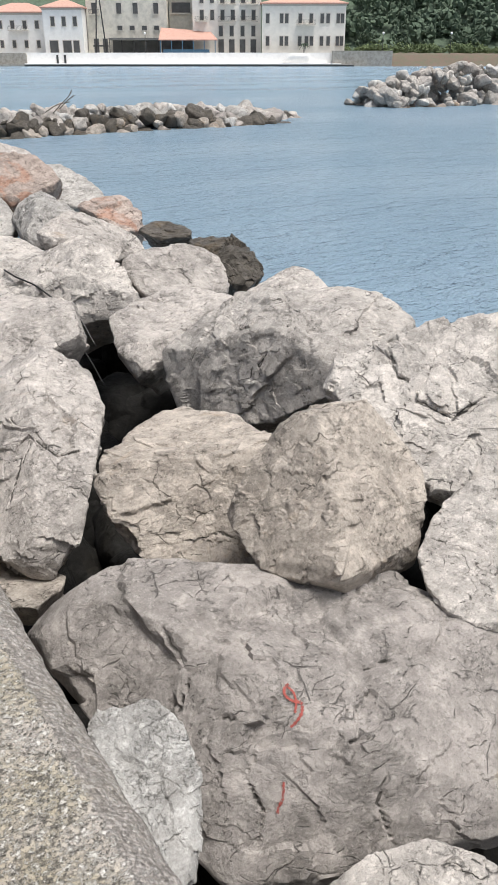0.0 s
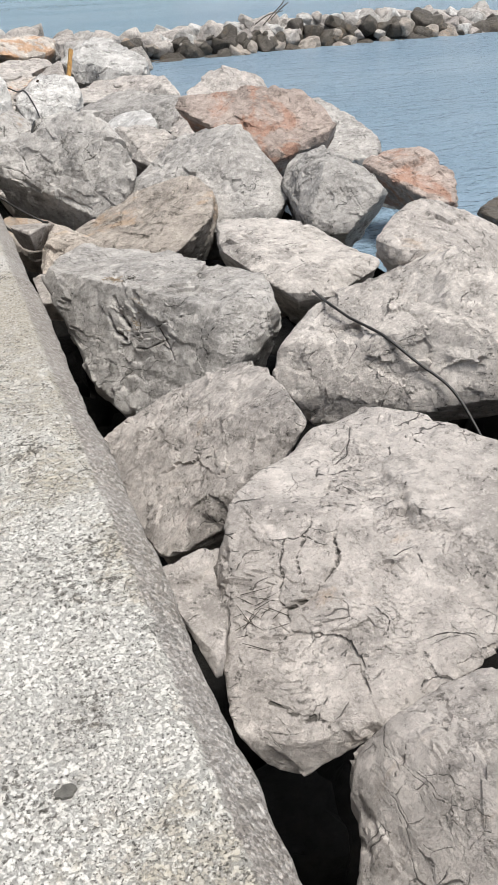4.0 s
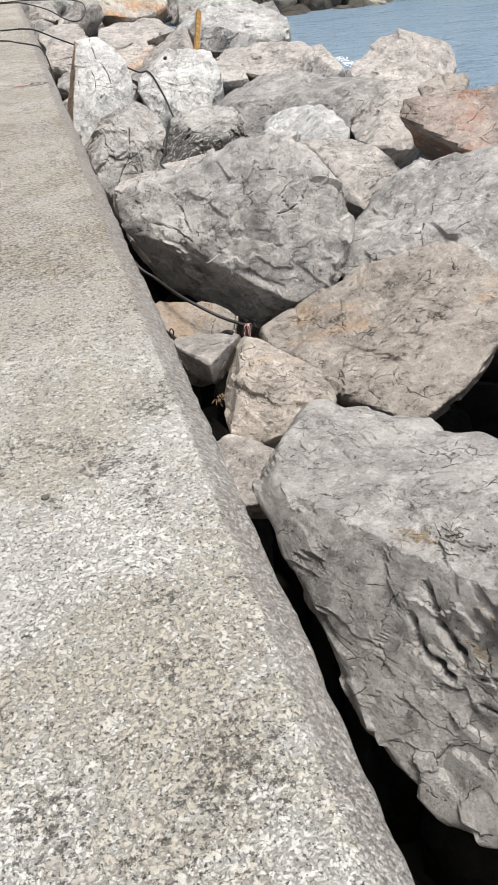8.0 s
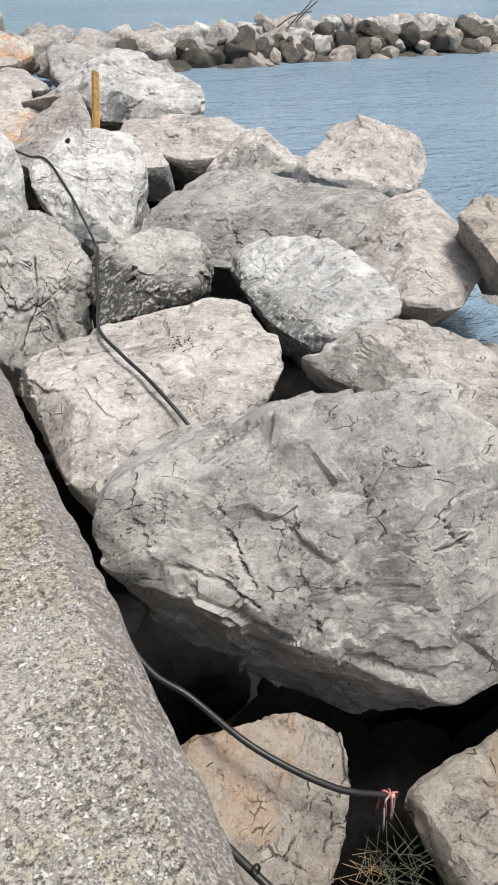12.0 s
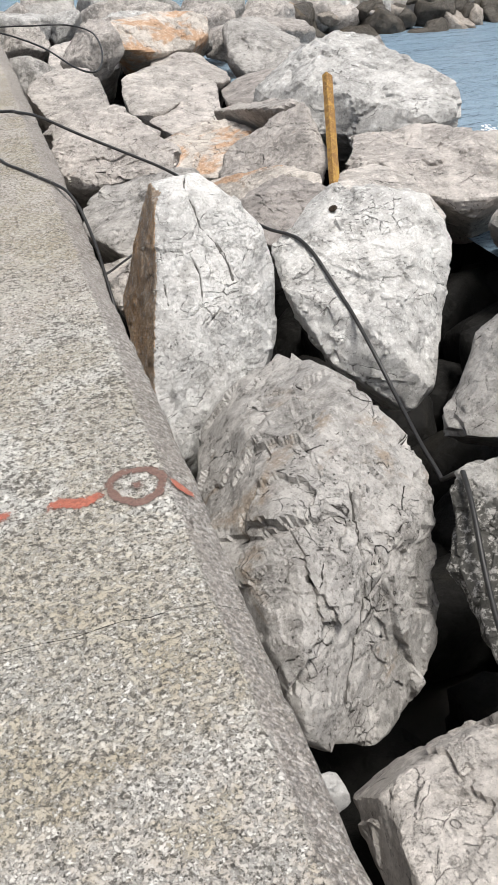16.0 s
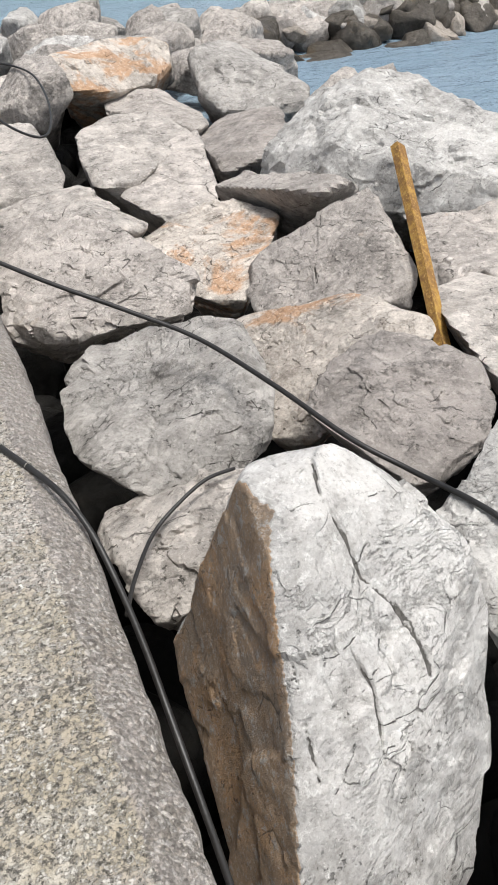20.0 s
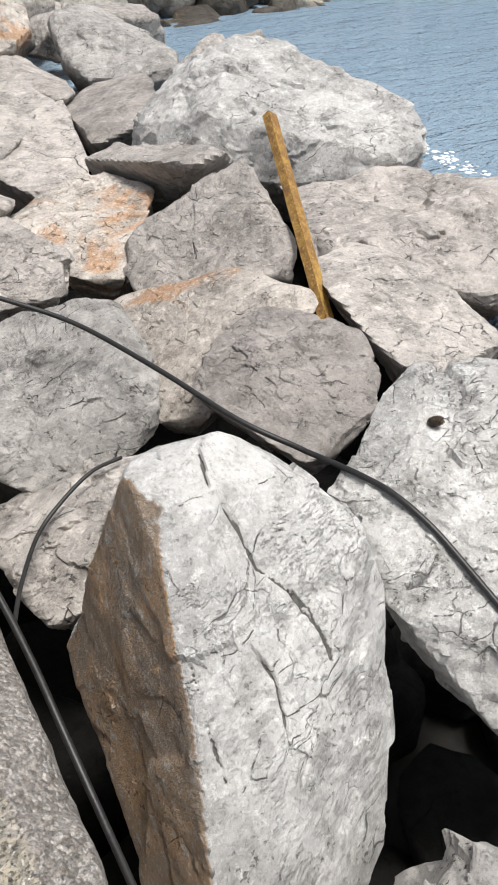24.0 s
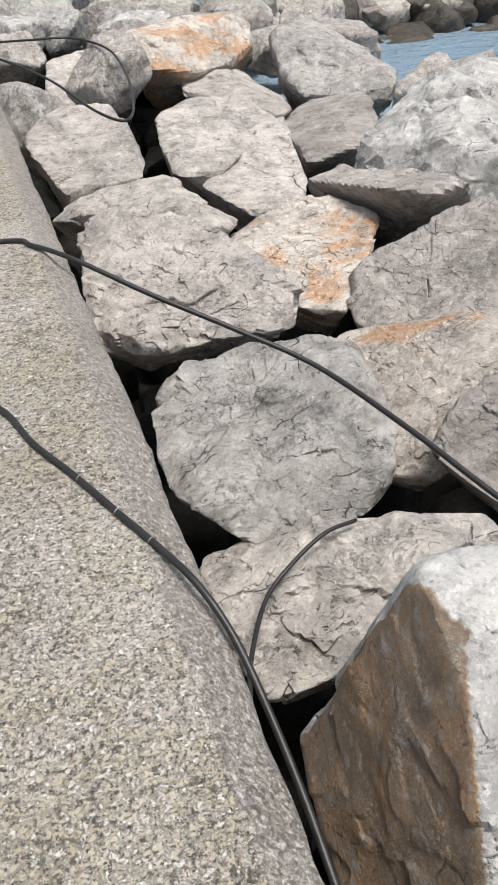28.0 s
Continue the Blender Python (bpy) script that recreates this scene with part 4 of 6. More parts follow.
rock('grey', (3.31, 17.35, -1.00), [(47, 60, 0.49), (86, -52, 0.83), (149, 30, 0.98), (22, 81, 0.52), (130, -2, 0.9), (-49, -35, 0.81), (51, -66, 0.6), (-128, 37, 0.63), (-154, 77, 0.46), (35, 36, 0.43), (-126, -53, 0.54), (36, -52, 0.66), (108, 20, 0.73), (-9, 0, 0.85)])
rock('light', (4.30, 19.46, -1.01), [(122, 38, 0.45), (169, 45, 0.36), (120, 10, 0.62), (33, 35, 0.35), (-127, -54, 0.28), (-32, -19, 0.45), (-3, 19, 0.26), (-179, -42, 0.4), (6, -58, 0.4), (16, -41, 0.41), (92, 27, 0.51), (-120, 76, 0.45), (-166, 34, 0.36)])
rock('warm', (5.49, 18.97, -1.04), [(139, -78, 0.5), (-97, 0, 0.77), (-135, 12, 0.85), (-155, -54, 0.44), (-37, -19, 0.63), (-1, 15, 0.71), (-113, -57, 0.45), (59, 38, 0.46), (150, -25, 0.54), (116, 15, 0.43), (-58, 38, 0.56), (-129, 61, 0.5), (86, -55, 0.51), (-85, 57, 0.44)])
rock('warm', (4.05, 16.08, -1.04), [(123, 69, 0.55), (-167, 29, 0.91), (95, 26, 0.71), (118, 14, 0.59), (154, -19, 0.41), (166, -30, 0.4), (-163, -51, 0.51), (-72, -46, 0.54), (-20, 44, 0.53), (166, 53, 0.46), (-6, 11, 0.54), (-46, -26, 0.45), (-55, 67, 0.45), (36, -79, 0.53)])
rock('rust', (4.32, 15.41, -0.64), [(32, 35, 0.42), (120, 12, 0.3), (77, -84, 0.32), (-93, -52, 0.39), (-32, 0, 0.18), (157, -23, 0.21), (-103, 84, 0.21)], rough=1.6)
rock('grey', (1.10, 20.47, -0.87), [(152, 24, 0.55), (-63, -45, 0.44), (-86, -50, 0.43), (170, -19, 0.43), (-16, -17, 0.43), (74, 61, 0.49), (149, -7, 0.49), (-129, 39, 0.57), (-26, 50, 0.52), (-2, -5, 0.44), (-158, 64, 0.41), (92, 25, 0.47), (69, -64, 0.41), (56, 24, 0.45), (-83, 48, 0.52), (-160, -37, 0.4), (-173, 75, 0.25)], rough=1.2, cuts=[])
rock('orange', (2.06, 20.60, -0.99), [(21, 42, 0.45), (6, -31, 0.45), (170, 71, 0.3), (-122, 50, 0.44), (-119, -53, 0.46), (-1, 5, 0.44), (166, -25, 0.39), (-62, -35, 0.29), (73, 45, 0.41), (12, 13, 0.41), (68, 26, 0.43), (-168, 59, 0.28), (11, -66, 0.35), (116, 80, 0.35)])
rock('taupe', (2.08, 19.77, -0.81), [(91, 17, 0.41), (42, 25, 0.36), (-67, -35, 0.32), (22, 20, 0.36), (-41, -17, 0.3), (124, -1, 0.41), (-26, -7, 0.32), (-170, -39, 0.28), (18, -64, 0.31), (169, 72, 0.28), (-159, 62, 0.27), (-114, 79, 0.23)])
rock('warm', (2.46, 21.32, -0.78), [(-114, -5, 0.47), (-116, -31, 0.4), (-160, -51, 0.4), (-25, -18, 0.47), (-117, -54, 0.28), (-166, 64, 0.35), (162, -30, 0.45), (-106, 50, 0.35), (-4, 6, 0.41), (111, 49, 0.34), (55, -42, 0.4), (97, 31, 0.37), (64, -64, 0.39), (-61, 43, 0.49), (-158, 48, 0.17)], cuts=[(0.014, 0.02, [(-0.28, -0.21, 0.23), (-0.32, -0.36, 0.09)])])
rock('warm', (4.09, 21.20, -1.15), [(157, 24, 0.89), (31, -37, 0.86), (-29, -6, 0.79), (-72, -42, 0.67), (151, -30, 0.62), (-155, -51, 0.41), (30, 34, 0.52), (33, -78, 0.5), (79, 27, 0.66), (-109, 73, 0.49), (166, 84, 0.41)], rough=1.2)
rock('light', (3.24, 20.29, -1.08), [(104, 63, 0.52), (132, -15, 0.55), (94, 39, 0.67), (17, 5, 0.53), (-121, -50, 0.37), (-100, -46, 0.39), (-34, -5, 0.38), (-9, 20, 0.23), (91, 84, 0.34), (103, -84, 0.33), (104, -5, 0.7), (165, -33, 0.27), (-57, 81, 0.27), (8, 63, 0.33)])
rock('white', (4.03, 22.96, -0.89), [(-159, 26, 0.89), (-111, -56, 0.55), (74, 33, 0.78), (-179, -47, 0.73), (-21, -11, 0.99), (-139, -55, 0.49), (45, -55, 0.66), (-111, 67, 0.64), (-173, 60, 0.75), (113, 14, 0.9), (-131, 14, 0.83), (18, 29, 0.59)], label='largest white boulder at the water with a sloping flat back')
rock('warm', (2.89, 22.80, -0.91), [(5, -42, 0.52), (46, 41, 0.28), (-10, 83, 0.51), (-82, -48, 0.33), (-111, -55, 0.22), (97, 35, 0.44), (25, 52, 0.21), (21, -69, 0.62), (12, 25, 0.24), (128, 77, 0.34), (-160, -40, 0.15)])
rock('grey', (4.59, 27.42, -1.11), [(180, 30, 0.85), (4, 42, 0.54), (105, -61, 0.66), (67, 31, 0.91), (-142, 52, 0.65), (-110, -57, 0.49), (156, -16, 0.64), (-178, -38, 0.53), (-24, -19, 0.67), (-107, 63, 0.49), (8, 19, 0.5), (72, -72, 0.55), (109, 23, 0.85), (-46, 74, 0.46)])
rock('taupe', (3.73, 25.66, -1.26), [(-89, 43, 0.93), (172, 16, 0.55), (53, 34, 0.62), (-15, -5, 0.44), (-84, -54, 0.46), (130, 14, 0.54), (-36, -26, 0.39), (-85, 82, 0.39), (1, -81, 0.42), (162, 76, 0.32), (169, -22, 0.38)])
rock('light', (2.29, 25.11, -1.01), [(126, 24, 0.51), (-155, -47, 0.52), (8, 7, 0.6), (89, 35, 0.57), (171, -17, 0.41), (111, -78, 0.44), (-41, -35, 0.35), (-69, 78, 0.34)])
rock('warm', (2.51, 24.29, -1.13), [(-86, -54, 0.42), (139, 14, 0.37), (116, 26, 0.53), (-168, -40, 0.42), (-23, -16, 0.32), (-95, 80, 0.28), (-11, -2, 0.29), (85, -80, 0.41)])
rock('orange', (2.88, 27.77, -0.79), [(165, -14, 0.58), (-56, -44, 0.36), (-94, -55, 0.42), (-146, -51, 0.58), (-38, -35, 0.43), (98, 37, 0.49), (-6, -12, 0.8), (-57, 72, 0.49), (125, 29, 0.37), (128, -52, 0.52), (-52, 48, 0.45)])
rock('warm', (3.07, 26.98, -1.10), [(-44, 6, 1.02), (-147, 18, 0.65), (-154, -43, 0.27), (-38, -40, 0.62), (168, -17, 0.43), (135, 11, 0.65), (-12, 70, 0.34), (100, -81, 0.43), (-136, 80, 0.36), (34, 26, 0.55), (1, 55, 0.4), (-6, -12, 0.52)])
rock('light', (1.71, 28.17, -1.08), [(165, -5, 0.48), (98, 33, 0.71), (-169, -32, 0.46), (-11, -16, 0.5), (-46, -45, 0.48), (-140, -50, 0.51), (84, -79, 0.48), (29, 20, 0.66), (-96, 79, 0.33)])
rock('warm', (1.05, 21.72, -0.73), [(-148, 58, 0.38), (46, -48, 0.46), (-107, 26, 0.57), (-131, -13, 0.63), (-158, 46, 0.45), (-24, -33, 0.53), (-90, -54, 0.36), (48, 31, 0.34), (87, 31, 0.53), (-141, -49, 0.41), (61, -64, 0.4), (-116, 67, 0.31), (26, 21, 0.33), (166, -12, 0.45)], rough=1.3)
rock('light', (1.18, 23.20, -0.86), [(-86, -56, 0.31), (46, -40, 0.41), (3, -86, 0.29), (-19, 71, 0.38), (6, -5, 0.51), (-58, -59, 0.37), (109, 31, 0.36), (71, 39, 0.24), (26, 22, 0.3), (-67, 29, 0.77), (55, -71, 0.35), (-134, -47, 0.16), (-174, 76, 0.28), (-134, -13, 0.31)])
rock('orange', (2.18, 22.41, -1.04), [(149, 76, 0.35), (-178, -32, 0.36), (-152, -48, 0.4), (123, 18, 0.52), (25, 22, 0.53), (95, 30, 0.53), (44, -81, 0.37), (-134, 81, 0.28), (-34, -23, 0.28)])
rock('light', (1.08, 24.84, -0.89), [(-95, -58, 0.46), (86, 34, 0.63), (140, 17, 0.51), (3, 0, 0.39), (-18, -26, 0.45), (-98, 77, 0.29), (82, -77, 0.41), (-175, -23, 0.35)])
rock('light', (1.06, 19.61, -1.07), [(178, 26, 0.51), (112, 3, 0.45), (-167, 9, 0.52), (-16, -14, 0.51), (69, 19, 0.24), (101, 73, 0.3), (148, 71, 0.31), (-178, -26, 0.37), (37, -80, 0.35), (-99, 45, 0.35), (87, 15, 0.32), (-86, -32, 0.25), (49, -65, 0.37), (-100, 73, 0.31)], rough=1.3)


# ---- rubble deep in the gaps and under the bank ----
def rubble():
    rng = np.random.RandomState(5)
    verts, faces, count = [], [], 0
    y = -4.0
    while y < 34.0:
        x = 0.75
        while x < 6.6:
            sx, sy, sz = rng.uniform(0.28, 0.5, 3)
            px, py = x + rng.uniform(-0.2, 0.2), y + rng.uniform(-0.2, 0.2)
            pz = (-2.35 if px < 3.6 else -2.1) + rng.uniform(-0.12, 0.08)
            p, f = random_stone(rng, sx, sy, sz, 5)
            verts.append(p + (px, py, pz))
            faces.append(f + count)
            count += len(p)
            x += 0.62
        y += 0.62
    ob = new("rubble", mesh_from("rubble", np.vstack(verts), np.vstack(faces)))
    # near-black colour carries the shade down between the boulders
    ob.data.materials.append(STONE["gap_shade"])
    tagged(ob, "smaller rubble stones filling the gaps under the boulders, near-black for the shade there", "rubble", kind="stuff")


rubble()

# ---- boulders further along the bank, the spit and the islet ----
rng = np.random.RandomState(21)
SHAPES = {}
for tone in ("light", "warm", "grey", "white", "taupe", "rust", "wet"):
    SHAPES[tone] = []
    for k in range(4):
        p, f = random_stone(rng, 1.0, rng.uniform(0.65, 0.9), rng.uniform(0.55, 0.8), 11, 1.2)
        me = mesh_from("boulder", p, f)
        me.materials.append(STONE[tone])
        SHAPES[tone].append(me)


def scattered(tone, x, y, z, r, label, group):
    ob = new("boulder", SHAPES[tone][rng.randint(4)])
    ob.matrix_world = Matrix.LocRotScale((x, y, z), Euler((rng.uniform(-0.5, 0.5), rng.uniform(-0.5, 0.5), rng.uniform(0, 6.28))), (r, r * rng.uniform(0.85, 1.15), r * rng.uniform(0.85, 1.2)))
    tagged(ob, label, "boulder", group)


def free(x, y, r):
    return all((x - c.x) ** 2 + (y - c.y) ** 2 > (0.75 * (r + s)) ** 2 for c, s in ROCKS)


def bank(y0, y1, x1, step, top):
    y = y0
    while y < y1:
        x = 0.85
        while x < x1:
            px, py, r = x + rng.uniform(-0.2, 0.2), y + rng.uniform(-0.25, 0.25), rng.uniform(0.42, 0.72)
            if free(px, py, r) and (px > 2.9 if y0 < 20 else not (px > 4.0 and py < 25.0)):
                t = top - 0.1 * max(0, px - 3.0) + rng.uniform(-0.15, 0.12)
                scattered(("light", "warm", "grey", "white", "warm")[rng.randint(5)], px, py, t - r * 0.6, r, "pale limestone boulder further along the bank", "boulders of the breakwater")
                ROCKS.append((Vector((px, py, t)), r * 0.8))
            x += step
        y += step


bank(-5.0, 22.0, 6.2, 0.95, -1.05)
bank(22.0, 34.5, 6.0, 0.9, -0.42)


TONES = ["white", "light", "warm", "grey", "rust", "taupe", "wet"]


CRUDE = []
for k in range(8):
    p, f = random_stone(rng, 1.0, rng.uniform(0.65, 0.9), rng.uniform(0.55, 0.8), 7, 1.2)
    CRUDE.append((p, f))


def heap(name, label, runs):
    """A heap of boulders out in the water, pale on top and dark and wet at its foot. runs: (count, from, to, half width, height, share of the dark foot)."""
    V, F, M, c = [], [], [], 0
    for n, a, b, width, top, foot in runs:
        for k in range(n):
            u, v, r = (k + rng.uniform(0, 1)) / n, rng.uniform(-1, 1), rng.uniform(0.26, 0.66)
            bulk = math.sin(math.pi * min(1.0, max(0.06, u * 0.94 + 0.03))) ** 0.35
            high = top * (1 - abs(v) ** 1.7) * bulk * (rng.uniform(0.8, 1.05) if top < 2 or k % 2 else rng.uniform(0.05, 0.8))
            low = high < foot * top or (foot > 0.2 and v < -0.3 and rng.rand() < 0.75)
            tone = rng.randint(4, 7) if low else rng.randint(0, 4)
            if low and rng.rand() < 0.5:
                tone = 6
            q, f = CRUDE[rng.randint(8)]
            m = Matrix.LocRotScale((a[0] + (b[0] - a[0]) * u, a[1] + (b[1] - a[1]) * u + v * width, -1.5 + high - r * 0.55),
                                   Euler((rng.uniform(-0.6, 0.6), rng.uniform(-0.6, 0.6), rng.uniform(0, 6.28))), (r * 1.1, r * rng.uniform(0.8, 1.1), r * rng.uniform(0.8, 1.15)))
            R = np.array(m)
            V.append(q @ R[:3, :3].T + R[:3, 3])
            F.append(f + c)
            M.append(np.full(len(f), tone, dtype=np.int32))
            c += len(V[-1])
    me = mesh_from(name, np.vstack(V), np.vstack(F))
    for t in TONES:
        me.materials.append(STONE[t])
    me.polygons.foreach_set("material_index", np.concatenate(M))
    tagged(new(name, me), label, "boulders", kind="stuff")


heap("rock_spit", "low spit of pale boulders with a dark wet foot", [(340, (5.0, 32.8), (22.5, 33.4), 1.5, 1.0, 0.35), (40, (20.5, 33.4), (25.0, 35.2), 0.7, 0.4, 0.35)])
heap("rock_islet", "islet of heaped white boulders standing in the water", [(280, (33.6, 39.6), (47.5, 38.0), 2.3, 2.3, 0.08)])


def corners(ob):
    me = ob.data
    v = np.empty(len(me.vertices) * 3, dtype=np.float32)
    me.vertices.foreach_get("co", v)
    v = v.reshape(-1, 3) + np.array(ob.location)
    f = np.empty(len(me.loops), dtype=np.int32)
    me.loops.foreach_get("vertex_index", f)
    return [v[f.reshape(-1, 3)[:, k]] for k in range(3)]


SKINS = {}


def surface(x, y, below=9.0):
    """Height and slope of the topmost boulder at x, y."""
    best, up = None, Vector((0, 0, 1))
    for ob in BOULDERS:
        if (ob.location.x - x) ** 2 + (ob.location.y - y) ** 2 > 2.2:
            continue
        if ob.name in SKINS:
            a, b, c = SKINS[ob.name]
        else:
            a, b, c = SKINS[ob.name] = corners(ob)
        close = (np.abs(a[:, 0] - x) < 0.12) & (np.abs(a[:, 1] - y) < 0.12)
        if not close.any():
            continue
        a, b, c = a[close], b[close], c[close]
        d = (b[:, 0] - a[:, 0]) * (c[:, 1] - a[:, 1]) - (c[:, 0] - a[:, 0]) * (b[:, 1] - a[:, 1])
        d = np.where(np.abs(d) < 1e-12, 1e-12, d)
        u = ((x - a[:, 0]) * (c[:, 1] - a[:, 1]) - (c[:, 0] - a[:, 0]) * (y - a[:, 1])) / d
        w = ((b[:, 0] - a[:, 0]) * (y - a[:, 1]) - (x - a[:, 0]) * (b[:, 1] - a[:, 1])) / d
        inside = (u >= 0) & (w >= 0) & (u + w <= 1)
        for k in np.nonzero(inside)[0]:
            z = a[k, 2] + u[k] * (b[k, 2] - a[k, 2]) + w[k] * (c[k, 2] - a[k, 2])
            if z < below and (best is None or z > best):
                best = float(z)
                up = Vector(np.cross(b[k] - a[k], c[k] - a[k])).normalized()
    return (-1.5 if best is None else best), (up if up.z > 0 else -up)


# ---- cables, post and small things ----
def part(name, bm, mat, parent, label=""):
    me = bpy.data.meshes.new(name)
    bm.to_mesh(me)
    bm.free()
    me.materials.append(mat)
    ob = new(name, me)
    ob.parent = parent
    if label:
        ob["label"] = label
    return ob


def smooth_line(pts, steps=8):
    """Catmull-Rom points through pts."""
    P = [Vector(p) for p in pts]
    P = [P[0] * 2 - P[1]] + P + [P[-1] * 2 - P[-2]]
    out = []
    for a, b, c, d in zip(P, P[1:], P[2:], P[3:]):
        for k in range(steps):
            t = k / steps
            out.append(0.5 * (2 * b + (c - a) * t + (2 * a - 5 * b + 4 * c - d) * t * t + (3 * b - a - 3 * c + d) * t ** 3))
    return out + [P[-2]]


def tube(line, radius, sides=10, flat=1.0):
    bm = bmesh.new()
    rings = []
    up = Vector((0, 0, 1))
    for k, p in enumerate(line):
        d = (line[min(k + 1, len(line) - 1)] - line[max(k - 1, 0)]).normalized()
        s = d.cross(up).normalized() if abs(d.z) < 0.98 else Vector((1, 0, 0))
        u = s.cross(d)
        rings.append([bm.verts.new(p + (s * math.cos(a) + u * math.sin(a) * flat) * radius) for a in (2 * math.pi * j / sides for j in range(sides))])
    for a, b in zip(rings, rings[1:]):
        for j in range(sides):
            f = bm.faces.new((a[j], a[(j + 1) % sides], b[(j + 1) % sides], b[j]))
            f.smooth = True
    bm.faces.new(rings[0][::-1])
    bm.faces.new(rings[-1])
    return bm


def cable(label, pts, radius=0.011):
    line = smooth_line(pts)
    lift = []
    for p in line:
        # where a stone stands higher than the run of the cable, the cable lies on it
        z = surface(p.x, p.y)[0] if p.x > 0.5 else -9.0
        lift.append(z + radius - p.z if 0.0 < z + radius - p.z < 0.3 else 0.0)
    n = len(line)
    for k, p in enumerate(line):
        p.z += sum(max(lift[max(0, j - 2):j + 3]) for j in range(max(0, k - 3), min(n, k + 4))) / (min(n, k + 4) - max(0, k - 3))
    ob = part("cable", tube(line, radius), RUBBER, None)
    tagged(ob, label, "cable", "black cables on the breakwater")
    return ob


cable("long black rubber cable lying over wall and boulders",
      [(-1.6, 21.4, -0.078), (-0.6, 21.38, -0.078), (0.19, 21.25, -0.078), (0.32, 21.13, -0.076), (0.46, 20.93, -0.085), (0.72, 20.68, -0.19), (1.0, 20.45, -0.30), (1.24, 20.2, -0.39), (1.40, 19.75, -0.44),
       (1.52, 19.35, -0.49), (1.65, 19.13, -0.54), (1.70, 18.87, -0.515), (1.73, 18.66, -0.51), (1.765, 18.45, -0.58), (1.80, 18.14, -0.71), (1.80, 17.85, -0.80), (1.82, 17.58, -0.95), (1.76, 17.18, -0.99), (1.66, 16.8, -0.92), (1.54, 16.45, -0.87),
       (1.38, 15.95, -0.84), (1.24, 15.45, -0.80), (1.24, 15.0, -0.77), (1.3, 14.6, -0.80), (1.41, 14.25, -0.98), (1.46, 14.0, -1.25)])
bound = cable("black cable bound with wire slipping off the wall",
              [(-1.8, 21.3, -0.08), (-0.9, 20.75, -0.078), (-0.33, 20.3, -0.075), (-0.08, 20.06, -0.074), (0.07, 19.88, -0.073), (0.14, 19.66, -0.072), (0.22, 19.48, -0.071), (0.30, 19.28, -0.070), (0.37, 19.11, -0.072), (0.42, 18.98, -0.085),
               (0.458, 18.86, -0.14), (0.478, 18.72, -0.21), (0.487, 18.55, -0.27), (0.487, 18.38, -0.33), (0.49, 18.15, -0.45), (0.50, 17.9, -0.7)], 0.009)
cable("thin black cable end lying on a pale boulder", [(0.52, 19.0, -0.62), (0.60, 19.22, -0.70), (0.73, 19.45, -0.74), (0.86, 19.55, -0.72), (1.02, 19.63, -0.70), (1.16, 19.67, -0.72)], 0.008)
cable("loop of black cable reaching out over the boulders",
      [(-1.7, 26.8, -0.10), (-0.6, 26.45, -0.10), (0.2, 26.2, -0.10), (0.5, 25.9, -0.11), (0.9, 25.1, -0.2), (1.13, 24.25, -0.3), (1.3, 23.95, -0.33), (1.46, 24.35, -0.33), (1.62, 25.3, -0.3), (1.66, 26.3, -0.24), (1.4, 26.9, -0.2), (0.95, 26.8, -0.16), (0.55, 26.55, -0.11), (0.1, 26.5, -0.10), (-1.0, 27.2, -0.12)], 0.011)
cable("black cable hanging off the wall into a gap", [(0.445, 13.1, -0.42), (0.56, 12.72, -0.70), (0.68, 12.58, -0.80), (0.81, 12.36, -0.87), (1.0, 12.2, -0.97), (1.18, 12.15, -1.06)], 0.011)
cable("black cable wedged between small stones", [(0.45, 12.7, -0.75), (0.58, 12.3, -0.95), (0.67, 12.07, -1.0), (0.75, 11.93, -1.04), (0.84, 11.76, -1.06), (0.96, 11.6, -1.07)], 0.013)
cable("thin black cable running across a pale boulder", [(2.36, 8.55, -0.72), (2.22, 8.1, -0.60), (2.2, 7.9, -0.58), (2.27, 7.67, -0.63), (2.41, 7.36, -0.73), (2.58, 7.12, -0.88), (2.62, 6.8, -1.1)], 0.009)
cable("thin black cable end in a gap", [(1.98, 5.9, -0.5), (2.12, 5.75, -0.75), (2.2, 5.6, -1.0)], 0.006)

WIRE = plain("pale_wire", (0.35, 0.33, 0.3), 0.5, 0.6)
for u, at in ((0, (0.30, 19.28, -0.070)), (1, (0.235, 19.45, -0.071)), (2, (0.355, 19.15, -0.072))):
    bm = bmesh.new()
    ring = [Vector(at) + Vector((0.012 * math.cos(a) * 0.85, 0.012 * math.cos(a) * 0.45, 0.012 * math.sin(a))) for a in (2 * math.pi * k / 14 for k in range(15))]
    bm.free()
    part("wire_binding", tube(ring, 0.0016, 6), WIRE, bound, "twisted pale wire binding")


